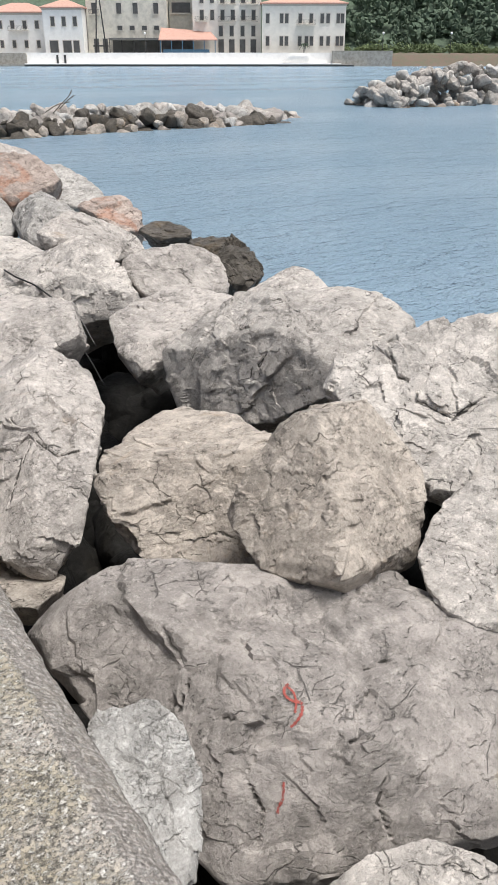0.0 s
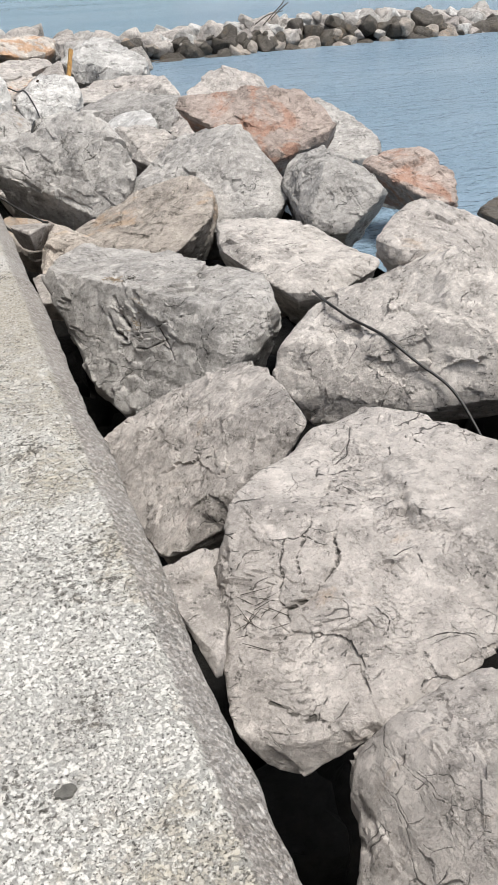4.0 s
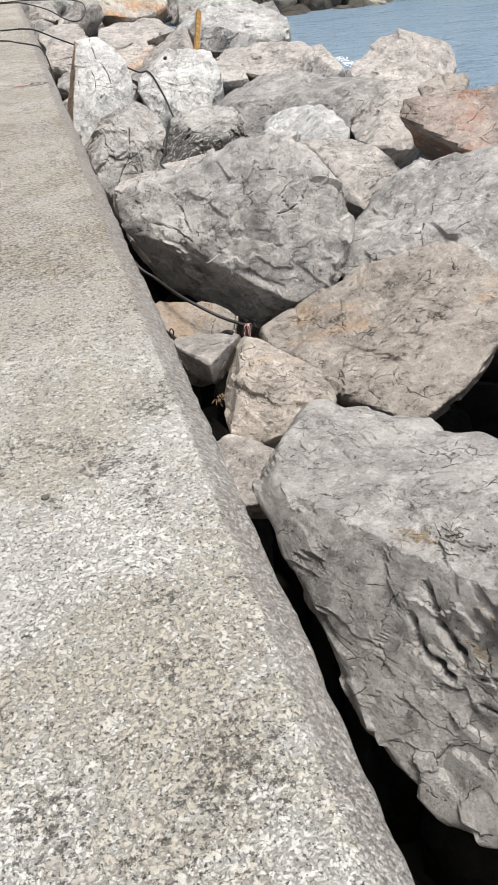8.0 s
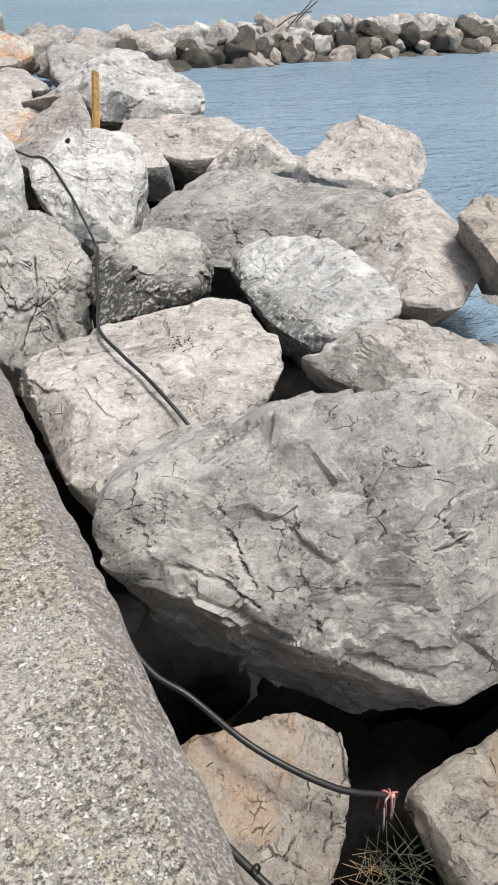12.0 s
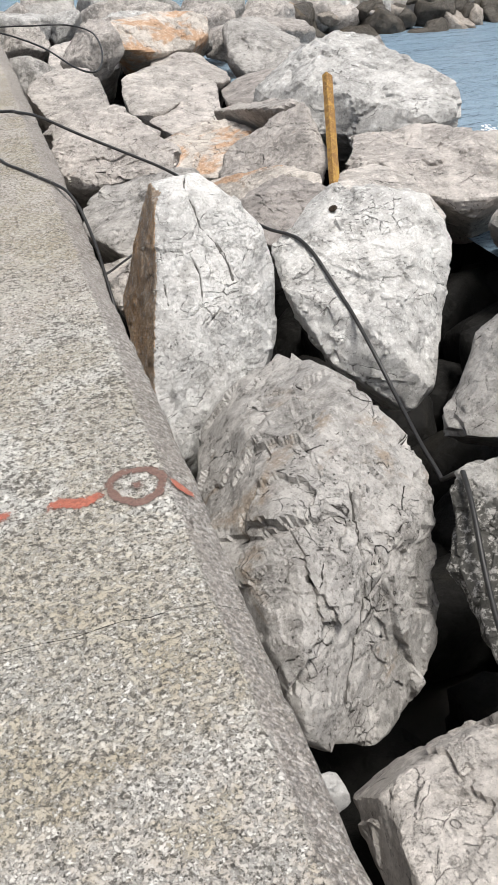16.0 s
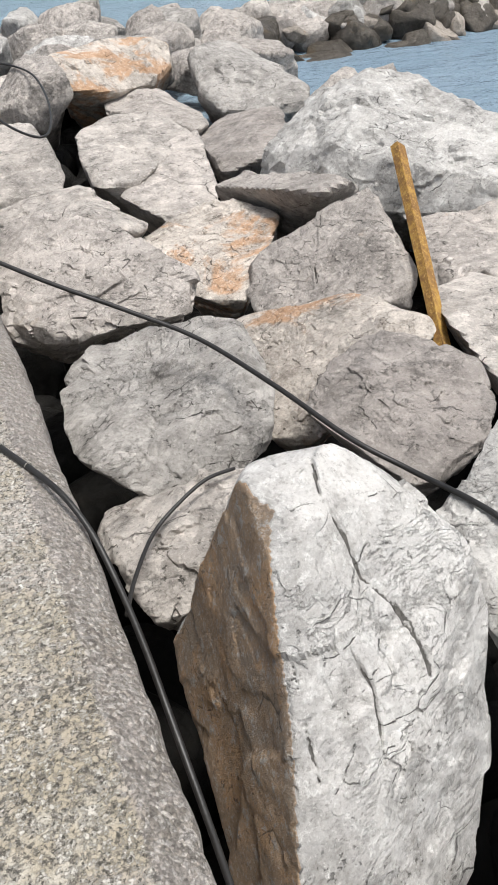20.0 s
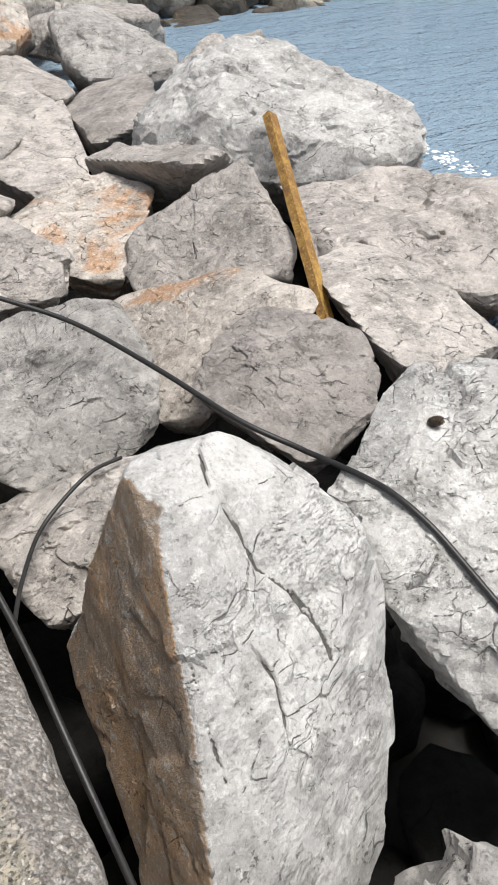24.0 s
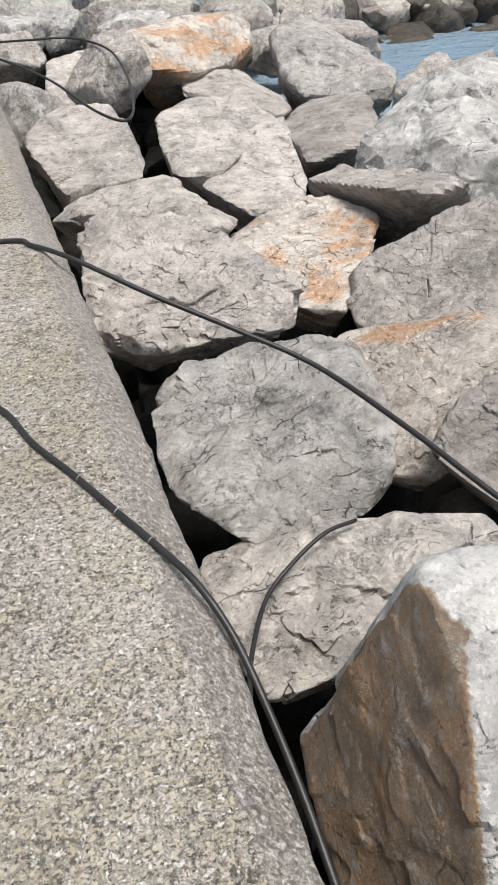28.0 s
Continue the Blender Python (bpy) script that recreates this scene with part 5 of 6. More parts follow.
# a rusty steel angle bar standing among the boulders
def angle_bar(foot, head):
    g = graph("yellow_rust")
    own, vec, rnd = g.own()
    a, b = g.noise(vec, 14.0, 6.0, 0.75), g.noise(vec, 60.0, 4.0, 0.7)
    col = g.mix(g.ramp(a, 0.36, 0.6), (0.40, 0.235, 0.05), (0.20, 0.10, 0.03))
    col = g.mix(g.ramp(b, 0.54, 0.66, 0.0, 0.8), col, (0.55, 0.36, 0.12))
    col = g.mix(g.ramp(b, 0.32, 0.42, 0.7, 0.0), col, (0.10, 0.06, 0.03))
    g.put("Base Color", col)
    g.put("Roughness", 0.8)
    g.put("Normal", g.bump(g.math("ADD", a, b), 0.8, 0.004))
    foot, head = Vector(foot), Vector(head)
    thing = tagged(new("steel_bar"), "rusty yellow-brown steel angle bar leaning between boulders", "metal bar")
    thing.matrix_world = Matrix.Translation(foot) @ (head - foot).to_track_quat("Z", "Y").to_matrix().to_4x4() @ pose(0, 0, 0, 0, 0, 40)
    L = (head - foot).length
    rng2 = random.Random(4)
    for name, w0, w1, d0, d1 in (("flange", -0.036, 0.036, -0.006, 0.0), ("web", 0.026, 0.036, -0.006, -0.055)):
        bm = bmesh.new()
        lo, hi = min(d0, d1), max(d0, d1)
        rows = []
        for k in range(25):
            z = -0.25 + (L + 0.25) * k / 24
            j = [rng2.uniform(-0.002, 0.002) for _ in range(4)]
            rows.append([bm.verts.new(c) for c in ((w0 + j[0], lo, z), (w1 + j[1], lo, z), (w1 + j[2], hi, z), (w0 + j[3], hi, z))])
        for r0, r1 in zip(rows, rows[1:]):
            for k in range(4):
                bm.faces.new((r0[k], r0[(k + 1) % 4], r1[(k + 1) % 4], r1[k]))
        bm.faces.new(rows[-1])
        bm.faces.new(rows[0][::-1])
        part(name, bm, g.m, thing)


angle_bar((2.72, 20.45, -0.80), (3.08, 21.5, -0.13))


# worn red paint on the wall: a survey ring with its dashes
def worn_paint(name, colour, cover):
    """Thin old paint, worn off in crumbs and thinner towards its edges."""
    g = graph(name)
    tc = g.nt.nodes.new("ShaderNodeTexCoord")
    a, b = g.noise(tc.outputs["Object"], 70.0, 6.0, 0.8), g.noise(tc.outputs["Object"], 14.0, 4.0)
    g.put("Base Color", g.mix(g.ramp(a, 0.4, 0.6), colour, tuple(c * 0.62 for c in colour)))
    g.put("Roughness", 0.85)
    body = g.nt.nodes.new("ShaderNodeAttribute")
    body.attribute_name = "body"
    left = g.math("ADD", g.math("ADD", a, g.math("MULTIPLY", body.outputs["Fac"], 0.42)), g.math("MULTIPLY", g.math("SUBTRACT", b, 0.5), 0.5))
    g.put("Alpha", g.ramp(left, cover, cover + 0.2, 0.0, 0.86))
    return g.m


RED, ROAN = worn_paint("worn_red_paint", (0.44, 0.14, 0.09), 0.62), worn_paint("faded_brown_paint", (0.21, 0.125, 0.10), 0.62)


def sheet_of(name, rows, mat, closed=False):
    """A thin coat of paint from rows of (point, body)."""
    me = bpy.data.meshes.new(name)
    w = len(rows[0])
    n = len(rows)
    faces = [(i * w + j, i * w + j + 1, (i + 1) % n * w + j + 1, (i + 1) % n * w + j) for i in range(n if closed else n - 1) for j in range(w - 1)]
    me.from_pydata([p for r in rows for p, _ in r], [], faces)
    me.attributes.new("body", "FLOAT", "POINT").data.foreach_set("value", [v for r in rows for _, v in r])
    me.materials.append(mat)
    return new(name, me)


def strip(name, pts, width, mat, label, lift=0.0035):
    rows = []
    for k, (x, y, z) in enumerate(pts):
        w = width * (0.62 + 0.1 * math.sin(7.0 * k))
        end = min(1.0, 0.2 + k / 2, 0.2 + (len(pts) - 1 - k) / 2)
        rows.append([((x, y + w * u, z + lift), end * (1 - u * u)) for u in (-1.0, -0.6, -0.2, 0.2, 0.6, 1.0)])
    ob = sheet_of(name, rows, mat)
    tagged(ob, label, "paint mark", "paint marks on the wall")
    return ob


def ring_mark(cx, cy, r0, r1):
    n, rows = 48, []
    for k in range(n):
        a = 2 * math.pi * k / n
        wob = 1 + 0.05 * math.sin(3 * a) + 0.03 * math.sin(7 * a + 1)
        row = []
        for u in (-1.0, -0.5, 0.0, 0.5, 1.0):
            r = ((r0 + r1) / 2 + u * (r1 - r0) / 2) * wob
            row.append(((cx + r * math.cos(a), cy + r * math.sin(a), fall(cy + r * math.sin(a)) + 0.005), 1 - u * u if r0 else 1 - (u + 1) / 2))
        rows.append(row)
    ob = sheet_of("paint_ring", rows, ROAN, True)
    tagged(ob, "faded dark red painted ring on the concrete wall", "paint mark", "paint marks on the wall")


ring_mark(0.25, 16.145, 0.052, 0.096)
ring_mark(0.25, 16.145, 0.0, 0.03)
for x0, x1, lab in ((-0.32, -0.08, "worn red painted dash on the concrete wall"), (-0.01, 0.168, "worn red painted dash beside the ring")):
    strip("paint_dash", [(x0 + (x1 - x0) * k / 8, 16.135 + 0.012 * math.sin(k), fall(16.13)) for k in range(9)], 0.05, RED, lab)
strip("paint_dash", [(0.335 + 0.01 * k, 16.14 - 0.008 * k, fall(16.1) - 0.001 - 0.0075 * k) for k in range(8)], 0.045, RED, "worn red painted dash on the sloping rim", 0.009)


# ---- the town quay across the harbour ----
ACROSS = Matrix.Translation((68, 200, -1.5)) @ Matrix.Rotation(math.atan2(-0.54, 0.84), 4, "Z")   # x along the quay, y away from the sea, z above the water
WHITE, CREAM, OCHRE = plain("white_render", (0.90, 0.89, 0.865), 0.9, vary=0.08, scale=1.2, relief=0), plain("cream_render", (0.86, 0.825, 0.755), 0.9, vary=0.1, scale=1.0, relief=0), plain("old_ochre_render", (0.76, 0.72, 0.63), 0.9, vary=0.25, scale=0.7, relief=0)
TILES = plain("red_roof_tiles", (0.58, 0.35, 0.28), 0.85, vary=0.25, scale=2.5, relief=0)
GLASS = plain("dark_window_glass", (0.12, 0.12, 0.12), 0.25, vary=0.3, scale=0.8, relief=0)
FRAME_ = plain("window_surround", (0.62, 0.58, 0.52), 0.8, vary=0.1, relief=0)
SHADE = plain("grey_awning", (0.20, 0.20, 0.19), 0.85, vary=0.25, scale=0.8, relief=0)
STONEWALL = plain("quay_stone", (0.42, 0.40, 0.36), 0.9, vary=0.35, scale=1.5, relief=0)
IRON = plain("dark_iron", (0.05, 0.05, 0.05), 0.6, relief=0)
# blue shade under the terrace roof, put into the colour of posts and counter
TEAL = plain("blue_shade", (0.10, 0.22, 0.34), 0.7, relief=0)


def boxes(list_of, bevel=0.0):
    bm = bmesh.new()
    for x0, x1, y0, y1, z0, z1 in list_of:
        vs = bmesh.ops.create_cube(bm, size=1.0)["verts"]
        for v in vs:
            v.co = ((x0 + x1) / 2 + v.co.x * (x1 - x0), (y0 + y1) / 2 + v.co.y * (y1 - y0), (z0 + z1) / 2 + v.co.z * (z1 - z0))
    return bm


def hip_roof(x0, x1, y0, y1, z, rise, eave=0.5):
    bm = bmesh.new()
    x0, x1, y0, y1 = x0 - eave, x1 + eave, y0 - eave, y1 + eave
    d = min((x1 - x0), (y1 - y0)) / 2
    low = [bm.verts.new(c) for c in ((x0, y0, z), (x1, y0, z), (x1, y1, z), (x0, y1, z))]
    fas = [bm.verts.new(v.co + Vector((0, 0, 0.25))) for v in low]
    if x1 - x0 >= y1 - y0:
        r = [bm.verts.new((x0 + d, (y0 + y1) / 2, z + rise)), bm.verts.new((x1 - d, (y0 + y1) / 2, z + rise))]
        tops = ((fas[0], fas[1], r[1], r[0]), (fas[1], fas[2], r[1]), (fas[2], fas[3], r[0], r[1]), (fas[3], fas[0], r[0]))
    else:
        r = [bm.verts.new(((x0 + x1) / 2, y0 + d, z + rise)), bm.verts.new(((x0 + x1) / 2, y1 - d, z + rise))]
        tops = ((fas[0], fas[1], r[0]), (fas[1], fas[2], r[1], r[0]), (fas[2], fas[3], r[1]), (fas[3], fas[0], r[0], r[1]))
    for f in tops:
        bm.faces.new(f)
    for k in range(4):
        bm.faces.new((low[k], low[(k + 1) % 4], fas[(k + 1) % 4], fas[k]))
    bm.faces.new(low[::-1])
    return bm


def house(label, x0, x1, y0, depth, z0, h, mat, rows, roof=2.2, balconies=()):
    """rows: (height of the sill, window height, width, places along the front); balconies: (from, to, height)."""
    top = tagged(new("house"), label, "house", "houses on the quay")
    top.matrix_world = ACROSS @ Matrix.Translation((x0, y0, z0))
    w = x1 - x0
    part("wall", boxes([(0, w, 0, depth, 0, h)]), mat, top)
    part("cornice", boxes([(-0.15, w + 0.15, -0.18, -0.003, h - 0.45, h - 0.1)]), FRAME_, top)
    if roof:
        part("roof", hip_roof(0, w, 0, depth, h + 0.01, roof), TILES, top)
    for sill, wh, ww, places in rows:
        for at in places:
            win = part("window", boxes([(at - ww / 2 - 0.14, at - ww / 2, -0.12, -0.003, sill, sill + wh), (at + ww / 2, at + ww / 2 + 0.14, -0.12, -0.003, sill, sill + wh),
                                        (at - ww / 2 - 0.14, at + ww / 2 + 0.14, -0.13, -0.003, sill + wh, sill + wh + 0.16), (at - ww / 2 - 0.14, at + ww / 2 + 0.14, -0.17, -0.003, sill - 0.14, sill)]), FRAME_, top)
            part("pane", boxes([(at - ww / 2, at + ww / 2, -0.05, -0.003, sill, sill + wh)]), GLASS, win)
    for a, b, z in balconies:
        bal = part("balcony", boxes([(a, b, -1.1, -0.003, z - 0.15, z)]), FRAME_, top)
        rail = [(a, b, -1.1, -1.05, z + 0.92, z + 0.98)] + [(a + (b - a) * k / 16 - 0.02, a + (b - a) * k / 16 + 0.02, -1.09, -1.05, z, z + 0.92) for k in range(17)]
        part("railing", boxes(rail), IRON, bal)
    return top


def spaced(a, b, n):
    return [a + (b - a) * (k + 0.5) / n for k in range(n)]


quay = tagged(new("quay", None), "white and grey stone quay edge along the far shore", "quay", kind="structure")
quay.matrix_world = ACROSS
part("quay_base", boxes([(-60, 78, 0, 60, -2, 0.45)]), STONEWALL, quay)
part("waterline", boxes([(-2, 75, -0.06, -0.004, -1, 0.3)]), IRON, quay, "dark wet band at the waterline")
part("ledge", boxes([(-2, 72, -0.05, 2.99, 0.454, 0.62)]), WHITE, quay, "white painted ledge")
part("quay_wall", boxes([(-2, 70, 3.0, 3.8, 0.45, 2.9)]), WHITE, quay)
part("quay_terrace", boxes([(-60, 80, 3.81, 70, 0.45, 2.6)]), STONEWALL, quay)
part("stone_wall", boxes([(-60, -2.01, 2.6, 3.7, 0.45, 2.8)]), STONEWALL, quay)
part("stone_wall", boxes([(70.01, 84, 1.0, 3.7, -1, 3.3)]), STONEWALL, quay)
part("steps", boxes([(58 + 0.35 * k, 66 - 0.35 * k, 2.0 - 0.1 * k, 2.99, 0.45 + 0.3 * k, 0.75 + 0.3 * k) for k in range(6)]), WHITE, quay)
for x in (5.0, 6.8):
    part("bollard", boxes([(x, x + 0.45, 2.7, 2.99, 0.5, 2.4)]), IRON, quay)

house("white house with a red hipped roof on the quay", -14, 1.0, 14, 11, 2.6, 9.0, WHITE, [(5.6, 1.7, 0.9, spaced(2, 14, 4)), (1.4, 1.6, 0.8, spaced(2, 14, 4))], 2.4, [(5.5, 10.5, 5.2)])
house("white two-storey house with a dark shopfront", 1.2, 10.6, 9, 10, 2.6, 9.8, WHITE, [(6.0, 2.0, 0.9, spaced(1, 9, 3)), (0.3, 2.6, 2.0, [2.2, 5.4]), (0.3, 2.6, 1.4, [7.6])], 2.2)
house("tall weathered ochre building", 10.8, 30.4, 14, 14, 2.6, 17.0, OCHRE, [(13.0, 2.2, 1.1, [2, 8, 12, 17]), (8.8, 2.3, 1.2, [2, 8, 12, 17]), (5.2, 1.0, 1.2, [8, 11, 14, 17]), (0.2, 3.2, 1.2, [2.0, 4.2])], 0, [(0.8, 3.4, 8.7)])
house("grey building with deep concrete balconies", 30.6, 36.6, 18, 12, 2.6, 16.0, OCHRE, [(12.6, 2.2, 4.6, [3.0]), (9.2, 2.2, 4.6, [3.0])], 0, [(0.2, 5.8, 12.4), (0.2, 5.8, 9.0)])
house("cream four-storey building with iron balconies", 36.8, 53.4, 12, 14, 2.6, 14.6, CREAM, [(11.0, 2.0, 0.9, spaced(1, 16, 6)), (7.4, 2.1, 0.9, spaced(1, 16, 6)), (3.9, 2.2, 0.9, spaced(5.5, 16, 4)), (0.2, 3.0, 1.3, spaced(5.5, 16, 4))], 1.6, [(6.2, 10.5, 10.7), (11.5, 15.8, 10.7), (6.2, 10.5, 7.1), (11.5, 15.8, 7.1), (0.6, 3.6, 7.1)])
house("long cream house with a red tiled roof", 53.6, 73.4, 8, 12, 2.6, 10.6, CREAM, [(6.6, 2.0, 0.8, [1.3, 4.6, 5.8, 9.0, 11.6, 14.2, 15.6, 18.0, 19.0]), (1.8, 2.0, 0.8, [1.3, 4.6, 5.8, 9.0, 10.6, 11.8, 14.2, 15.8, 18.0, 19.0])], 2.0, [(8.0, 12.6, 6.3)])


def pavilion():
    t = tagged(new("restaurant_terrace"), "low red-roofed restaurant terrace, posts and counter coloured blue for the shade beneath", "restaurant")
    t.matrix_world = ACROSS @ Matrix.Translation((29.0, 5.5, 2.6))
    bm = bmesh.new()
    vs = [bm.verts.new(c) for c in ((0, 0, 2.9), (14, 0, 2.9), (12, 7, 4.8), (0, 7, 5.6))]
    up = [bm.verts.new(v.co + Vector((0, 0, 0.2))) for v in vs]
    bm.faces.new(vs[::-1])
    bm.faces.new(up)
    for k in range(4):
        bm.faces.new((vs[k], vs[(k + 1) % 4], up[(k + 1) % 4], up[k]))
    part("roof", bm, TILES, t)
    for k in range(6):
        part("post", boxes([(0.3 + 2.6 * k, 0.5 + 2.6 * k, 0.2, 0.4, 0, 2.9)]), TEAL, t)
    part("back_wall", boxes([(0, 14, 6.8, 7.0, 0, 4.7)]), GLASS, t)
    part("counter", boxes([(1, 12, 0.5, 0.8, 0, 1.0)]), TEAL, t)
    a = tagged(new("awning"), "long grey awning over a dark shopfront", "awning")
    a.matrix_world = ACROSS @ Matrix.Translation((16.6, 9.0, 2.6))
    part("canopy", boxes([(0, 12.2, 0, 5.0, 3.0, 3.5)]), SHADE, a)
    for k in range(5):
        part("post", boxes([(0.1 + 2.95 * k, 0.25 + 2.95 * k, 0.1, 0.25, 0, 3.0)]), IRON, a)
    part("curtain", boxes([(0.3, 11.9, 4.4, 4.6, 0, 3.0)]), SHADE, a)


pavilion()


def mast():
    t = tagged(new("timber_mast"), "tall dark A-shaped timber mast on the quay", "mast")
    t.matrix_world = ACROSS @ Matrix.Translation((15.2, 6, 2.6))
    for dx in (-1.3, 1.3):
        part("leg", tube([Vector((dx, 0, 0)), Vector((dx * 0.55, 0, 7)), Vector((0, 0, 16))], 0.16, 6), IRON, t)
    part("crossbar", boxes([(-1.8, 1.8, -0.1, 0.1, 1.6, 1.9)]), IRON, t)


mast()


def street_lamp(x):
    t = tagged(new("street_lamp"), "slim dark lamp post with a pale globe", "street lamp", "street lamps on the quay")
    t.matrix_world = ACROSS @ Matrix.Translation((x, 4.2, 2.6))
    part("post", tube([Vector((0, 0, 0)), Vector((0, 0, 4.2))], 0.07, 6), IRON, t)
    bm = bmesh.new()
    bmesh.ops.create_icosphere(bm, subdivisions=2, radius=0.28, matrix=Matrix.Translation((0, 0, 4.4)))
    part("globe", bm, WHITE, t)


for x in (26, 82, 98, 118):
    street_lamp(x)

# wooded slope behind the town and the bank beside it
LEAF = [plain("far_foliage", (0.10, 0.145, 0.095), 0.9, vary=0.45, scale=1.0, relief=0), plain("far_reeds", (0.15, 0.20, 0.09), 0.9, vary=0.4, scale=1.0, relief=0)]


def slope():
    xs, ys = np.linspace(-120, 260, 60), np.linspace(22, 160, 30)
    X, Y = np.meshgrid(xs, ys)
    p = np.stack([X.ravel(), Y.ravel(), (2.6 + np.clip(Y - 24, 0, 200) * 0.42).ravel()], 1)
    p[:, 2] += 2.5 * lump(p, 0.06, 2.0)
    w = len(xs)
    i = np.arange(w - 1)[None, :] + w * np.arange(len(ys) - 1)[:, None]
    ob = new("ground", mesh_from("ground", p, np.stack([i, i + 1, i + w + 1, i + w], -1).reshape(-1, 4)))
    ob.matrix_world = ACROSS
    ob.data.materials.append(LEAF[0])
    tagged(ob, "dark green wooded slope behind the town", "hillside", kind="structure")
    r = np.random.RandomState(3)
    for name, count, tone, y0, y1, s0, s1, label in (("woods", 260, 0, 24, 75, 1.5, 3.6, "dense dark green trees on the slope"), ("reeds", 220, 1, 8, 24, 0.5, 1.3, "tall pale green reeds and shrubs on the bank")):
        V, Fc, c = [], [], 0
        base, f = ball(1)
        for _ in range(count):
            x, y = r.uniform(74, 170), r.uniform(y0, y1)
            z, s = 2.6 + max(0, y - 24) * 0.42, r.uniform(s0, s1)
            for _ in range(34):
                q = base * r.uniform(0.10, 0.30, 3) * s + r.normal(size=3) * (0.5 * s, 0.5 * s, 0.42 * s) + (x, y, z + s)
                q += r.normal(size=q.shape) * 0.07 * s
                V.append(q)
                Fc.append(f + c)
                c += len(q)
        ob = new(name, mesh_from(name, np.vstack(V), np.vstack(Fc), False))
        ob.matrix_world = ACROSS
        ob.data.materials.append(LEAF[tone])
        tagged(ob, label, "trees" if tone == 0 else "reeds", kind="stuff")
    bank_ = new("bank", None)
    bank_.matrix_world = ACROSS
    xs, ys = np.linspace(70, 190, 60), np.linspace(-1.5, 24, 16)
    X, Y = np.meshgrid(xs, ys)
    p = np.stack([X.ravel(), Y.ravel(), np.clip(-0.6 + Y * 0.55, -1, 2.7).ravel()], 1)
    p[:, 2] += 0.4 * lump(p, 0.5, 9.0)
    i = np.arange(59)[None, :] + 60 * np.arange(15)[:, None]
    part_me = mesh_from("earth_bank", p, np.stack([i, i + 1, i + 61, i + 60], -1).reshape(-1, 4))
    part_me.materials.append(plain("red_earth", (0.15, 0.11, 0.085), 0.95, vary=0.4, scale=0.6, relief=0, second=(0.12, 0.12, 0.08)))
    e = new("earth_bank", part_me)
    e.parent = bank_
    tagged(bank_, "red-brown earth bank with dry scrub beside the quay", "bank", kind="structure")


slope()


def palm(x):
    t = tagged(new("palm"), "small dark palm tree on the quay", "palm")
    t.matrix_world = ACROSS @ Matrix.Translation((x, 5.5, 2.6))
    part("trunk", tube([Vector((0, 0, 0)), Vector((0.1, 0, 2.2))], 0.16, 7), STONEWALL, t)
    r = random.Random(8)
    bm = bmesh.new()
    for k in range(22):
        a, l, d = r.uniform(0, 6.28), r.uniform(1.2, 1.9), r.uniform(-0.6, 0.9)
        last = None
        for j in range(5):
            u = j / 4
            c = Vector((math.cos(a) * l * u, math.sin(a) * l * u, 2.2 + d * u - 0.9 * u * u))
            s = Vector((-math.sin(a), math.cos(a), 0)) * (0.22 * (1 - u) + 0.03)
            row = (bm.verts.new(c - s), bm.verts.new(c + s))
            if last:
                bm.faces.new((last[0], last[1], row[1], row[0]))
            last = row
    part("fronds", bm, LEAF[0], t)


palm(63.5)


# ---- small things lying on the stones ----
def stroke(label, pts, width, mat, on):
    """A painted line laid over the relief of one boulder."""
    bm = bmesh.new()
    rows = []
    line = smooth_line(pts, 12)
    for k, p in enumerate(line):
        d = (line[min(k + 1, len(line) - 1)] - line[max(k - 1, 0)]).normalized()
        ok, hit, n, _ = on.closest_point_on_mesh(p - on.location)
        s = d.cross(n).normalized() * width * (0.5 + 0.18 * math.sin(1.7 * k))
        row = []
        for j in (-1, 0, 1):
            ok, q, m, _ = on.closest_point_on_mesh(hit + s * j)
            row.append(bm.verts.new(q + m * 0.007 + on.location))
        rows.append(row)
    for a, b in zip(rows, rows[1:]):
        for j in range(2):
            bm.faces.new((a[j], b[j], b[j + 1], a[j + 1]))
    tagged(part("paint_stroke", bm, mat, None), label, "paint mark", "red paint marks on the boulder")


SCARLET = worn_paint("red_spray_paint", (0.42, 0.09, 0.07), 0.3)
stroke("thin looping red painted line on a boulder", [(1.40, 1.89, -0.80), (1.37, 1.88, -0.81), (1.365, 1.86, -0.83), (1.385, 1.84, -0.85), (1.41, 1.83, -0.87), (1.39, 1.81, -0.90), (1.34, 1.80, -0.93)], 0.011, SCARLET, BOULDERS[0])
stroke("thin red painted line beside the loop", [(1.385, 1.89, -0.80), (1.40, 1.86, -0.83), (1.39, 1.835, -0.86), (1.37, 1.82, -0.89)], 0.009, SCARLET, BOULDERS[0])
stroke("short red painted line low on a boulder", [(1.26, 1.74, -1.10), (1.24, 1.72, -1.14), (1.21, 1.70, -1.19)], 0.010, SCARLET, BOULDERS[0])


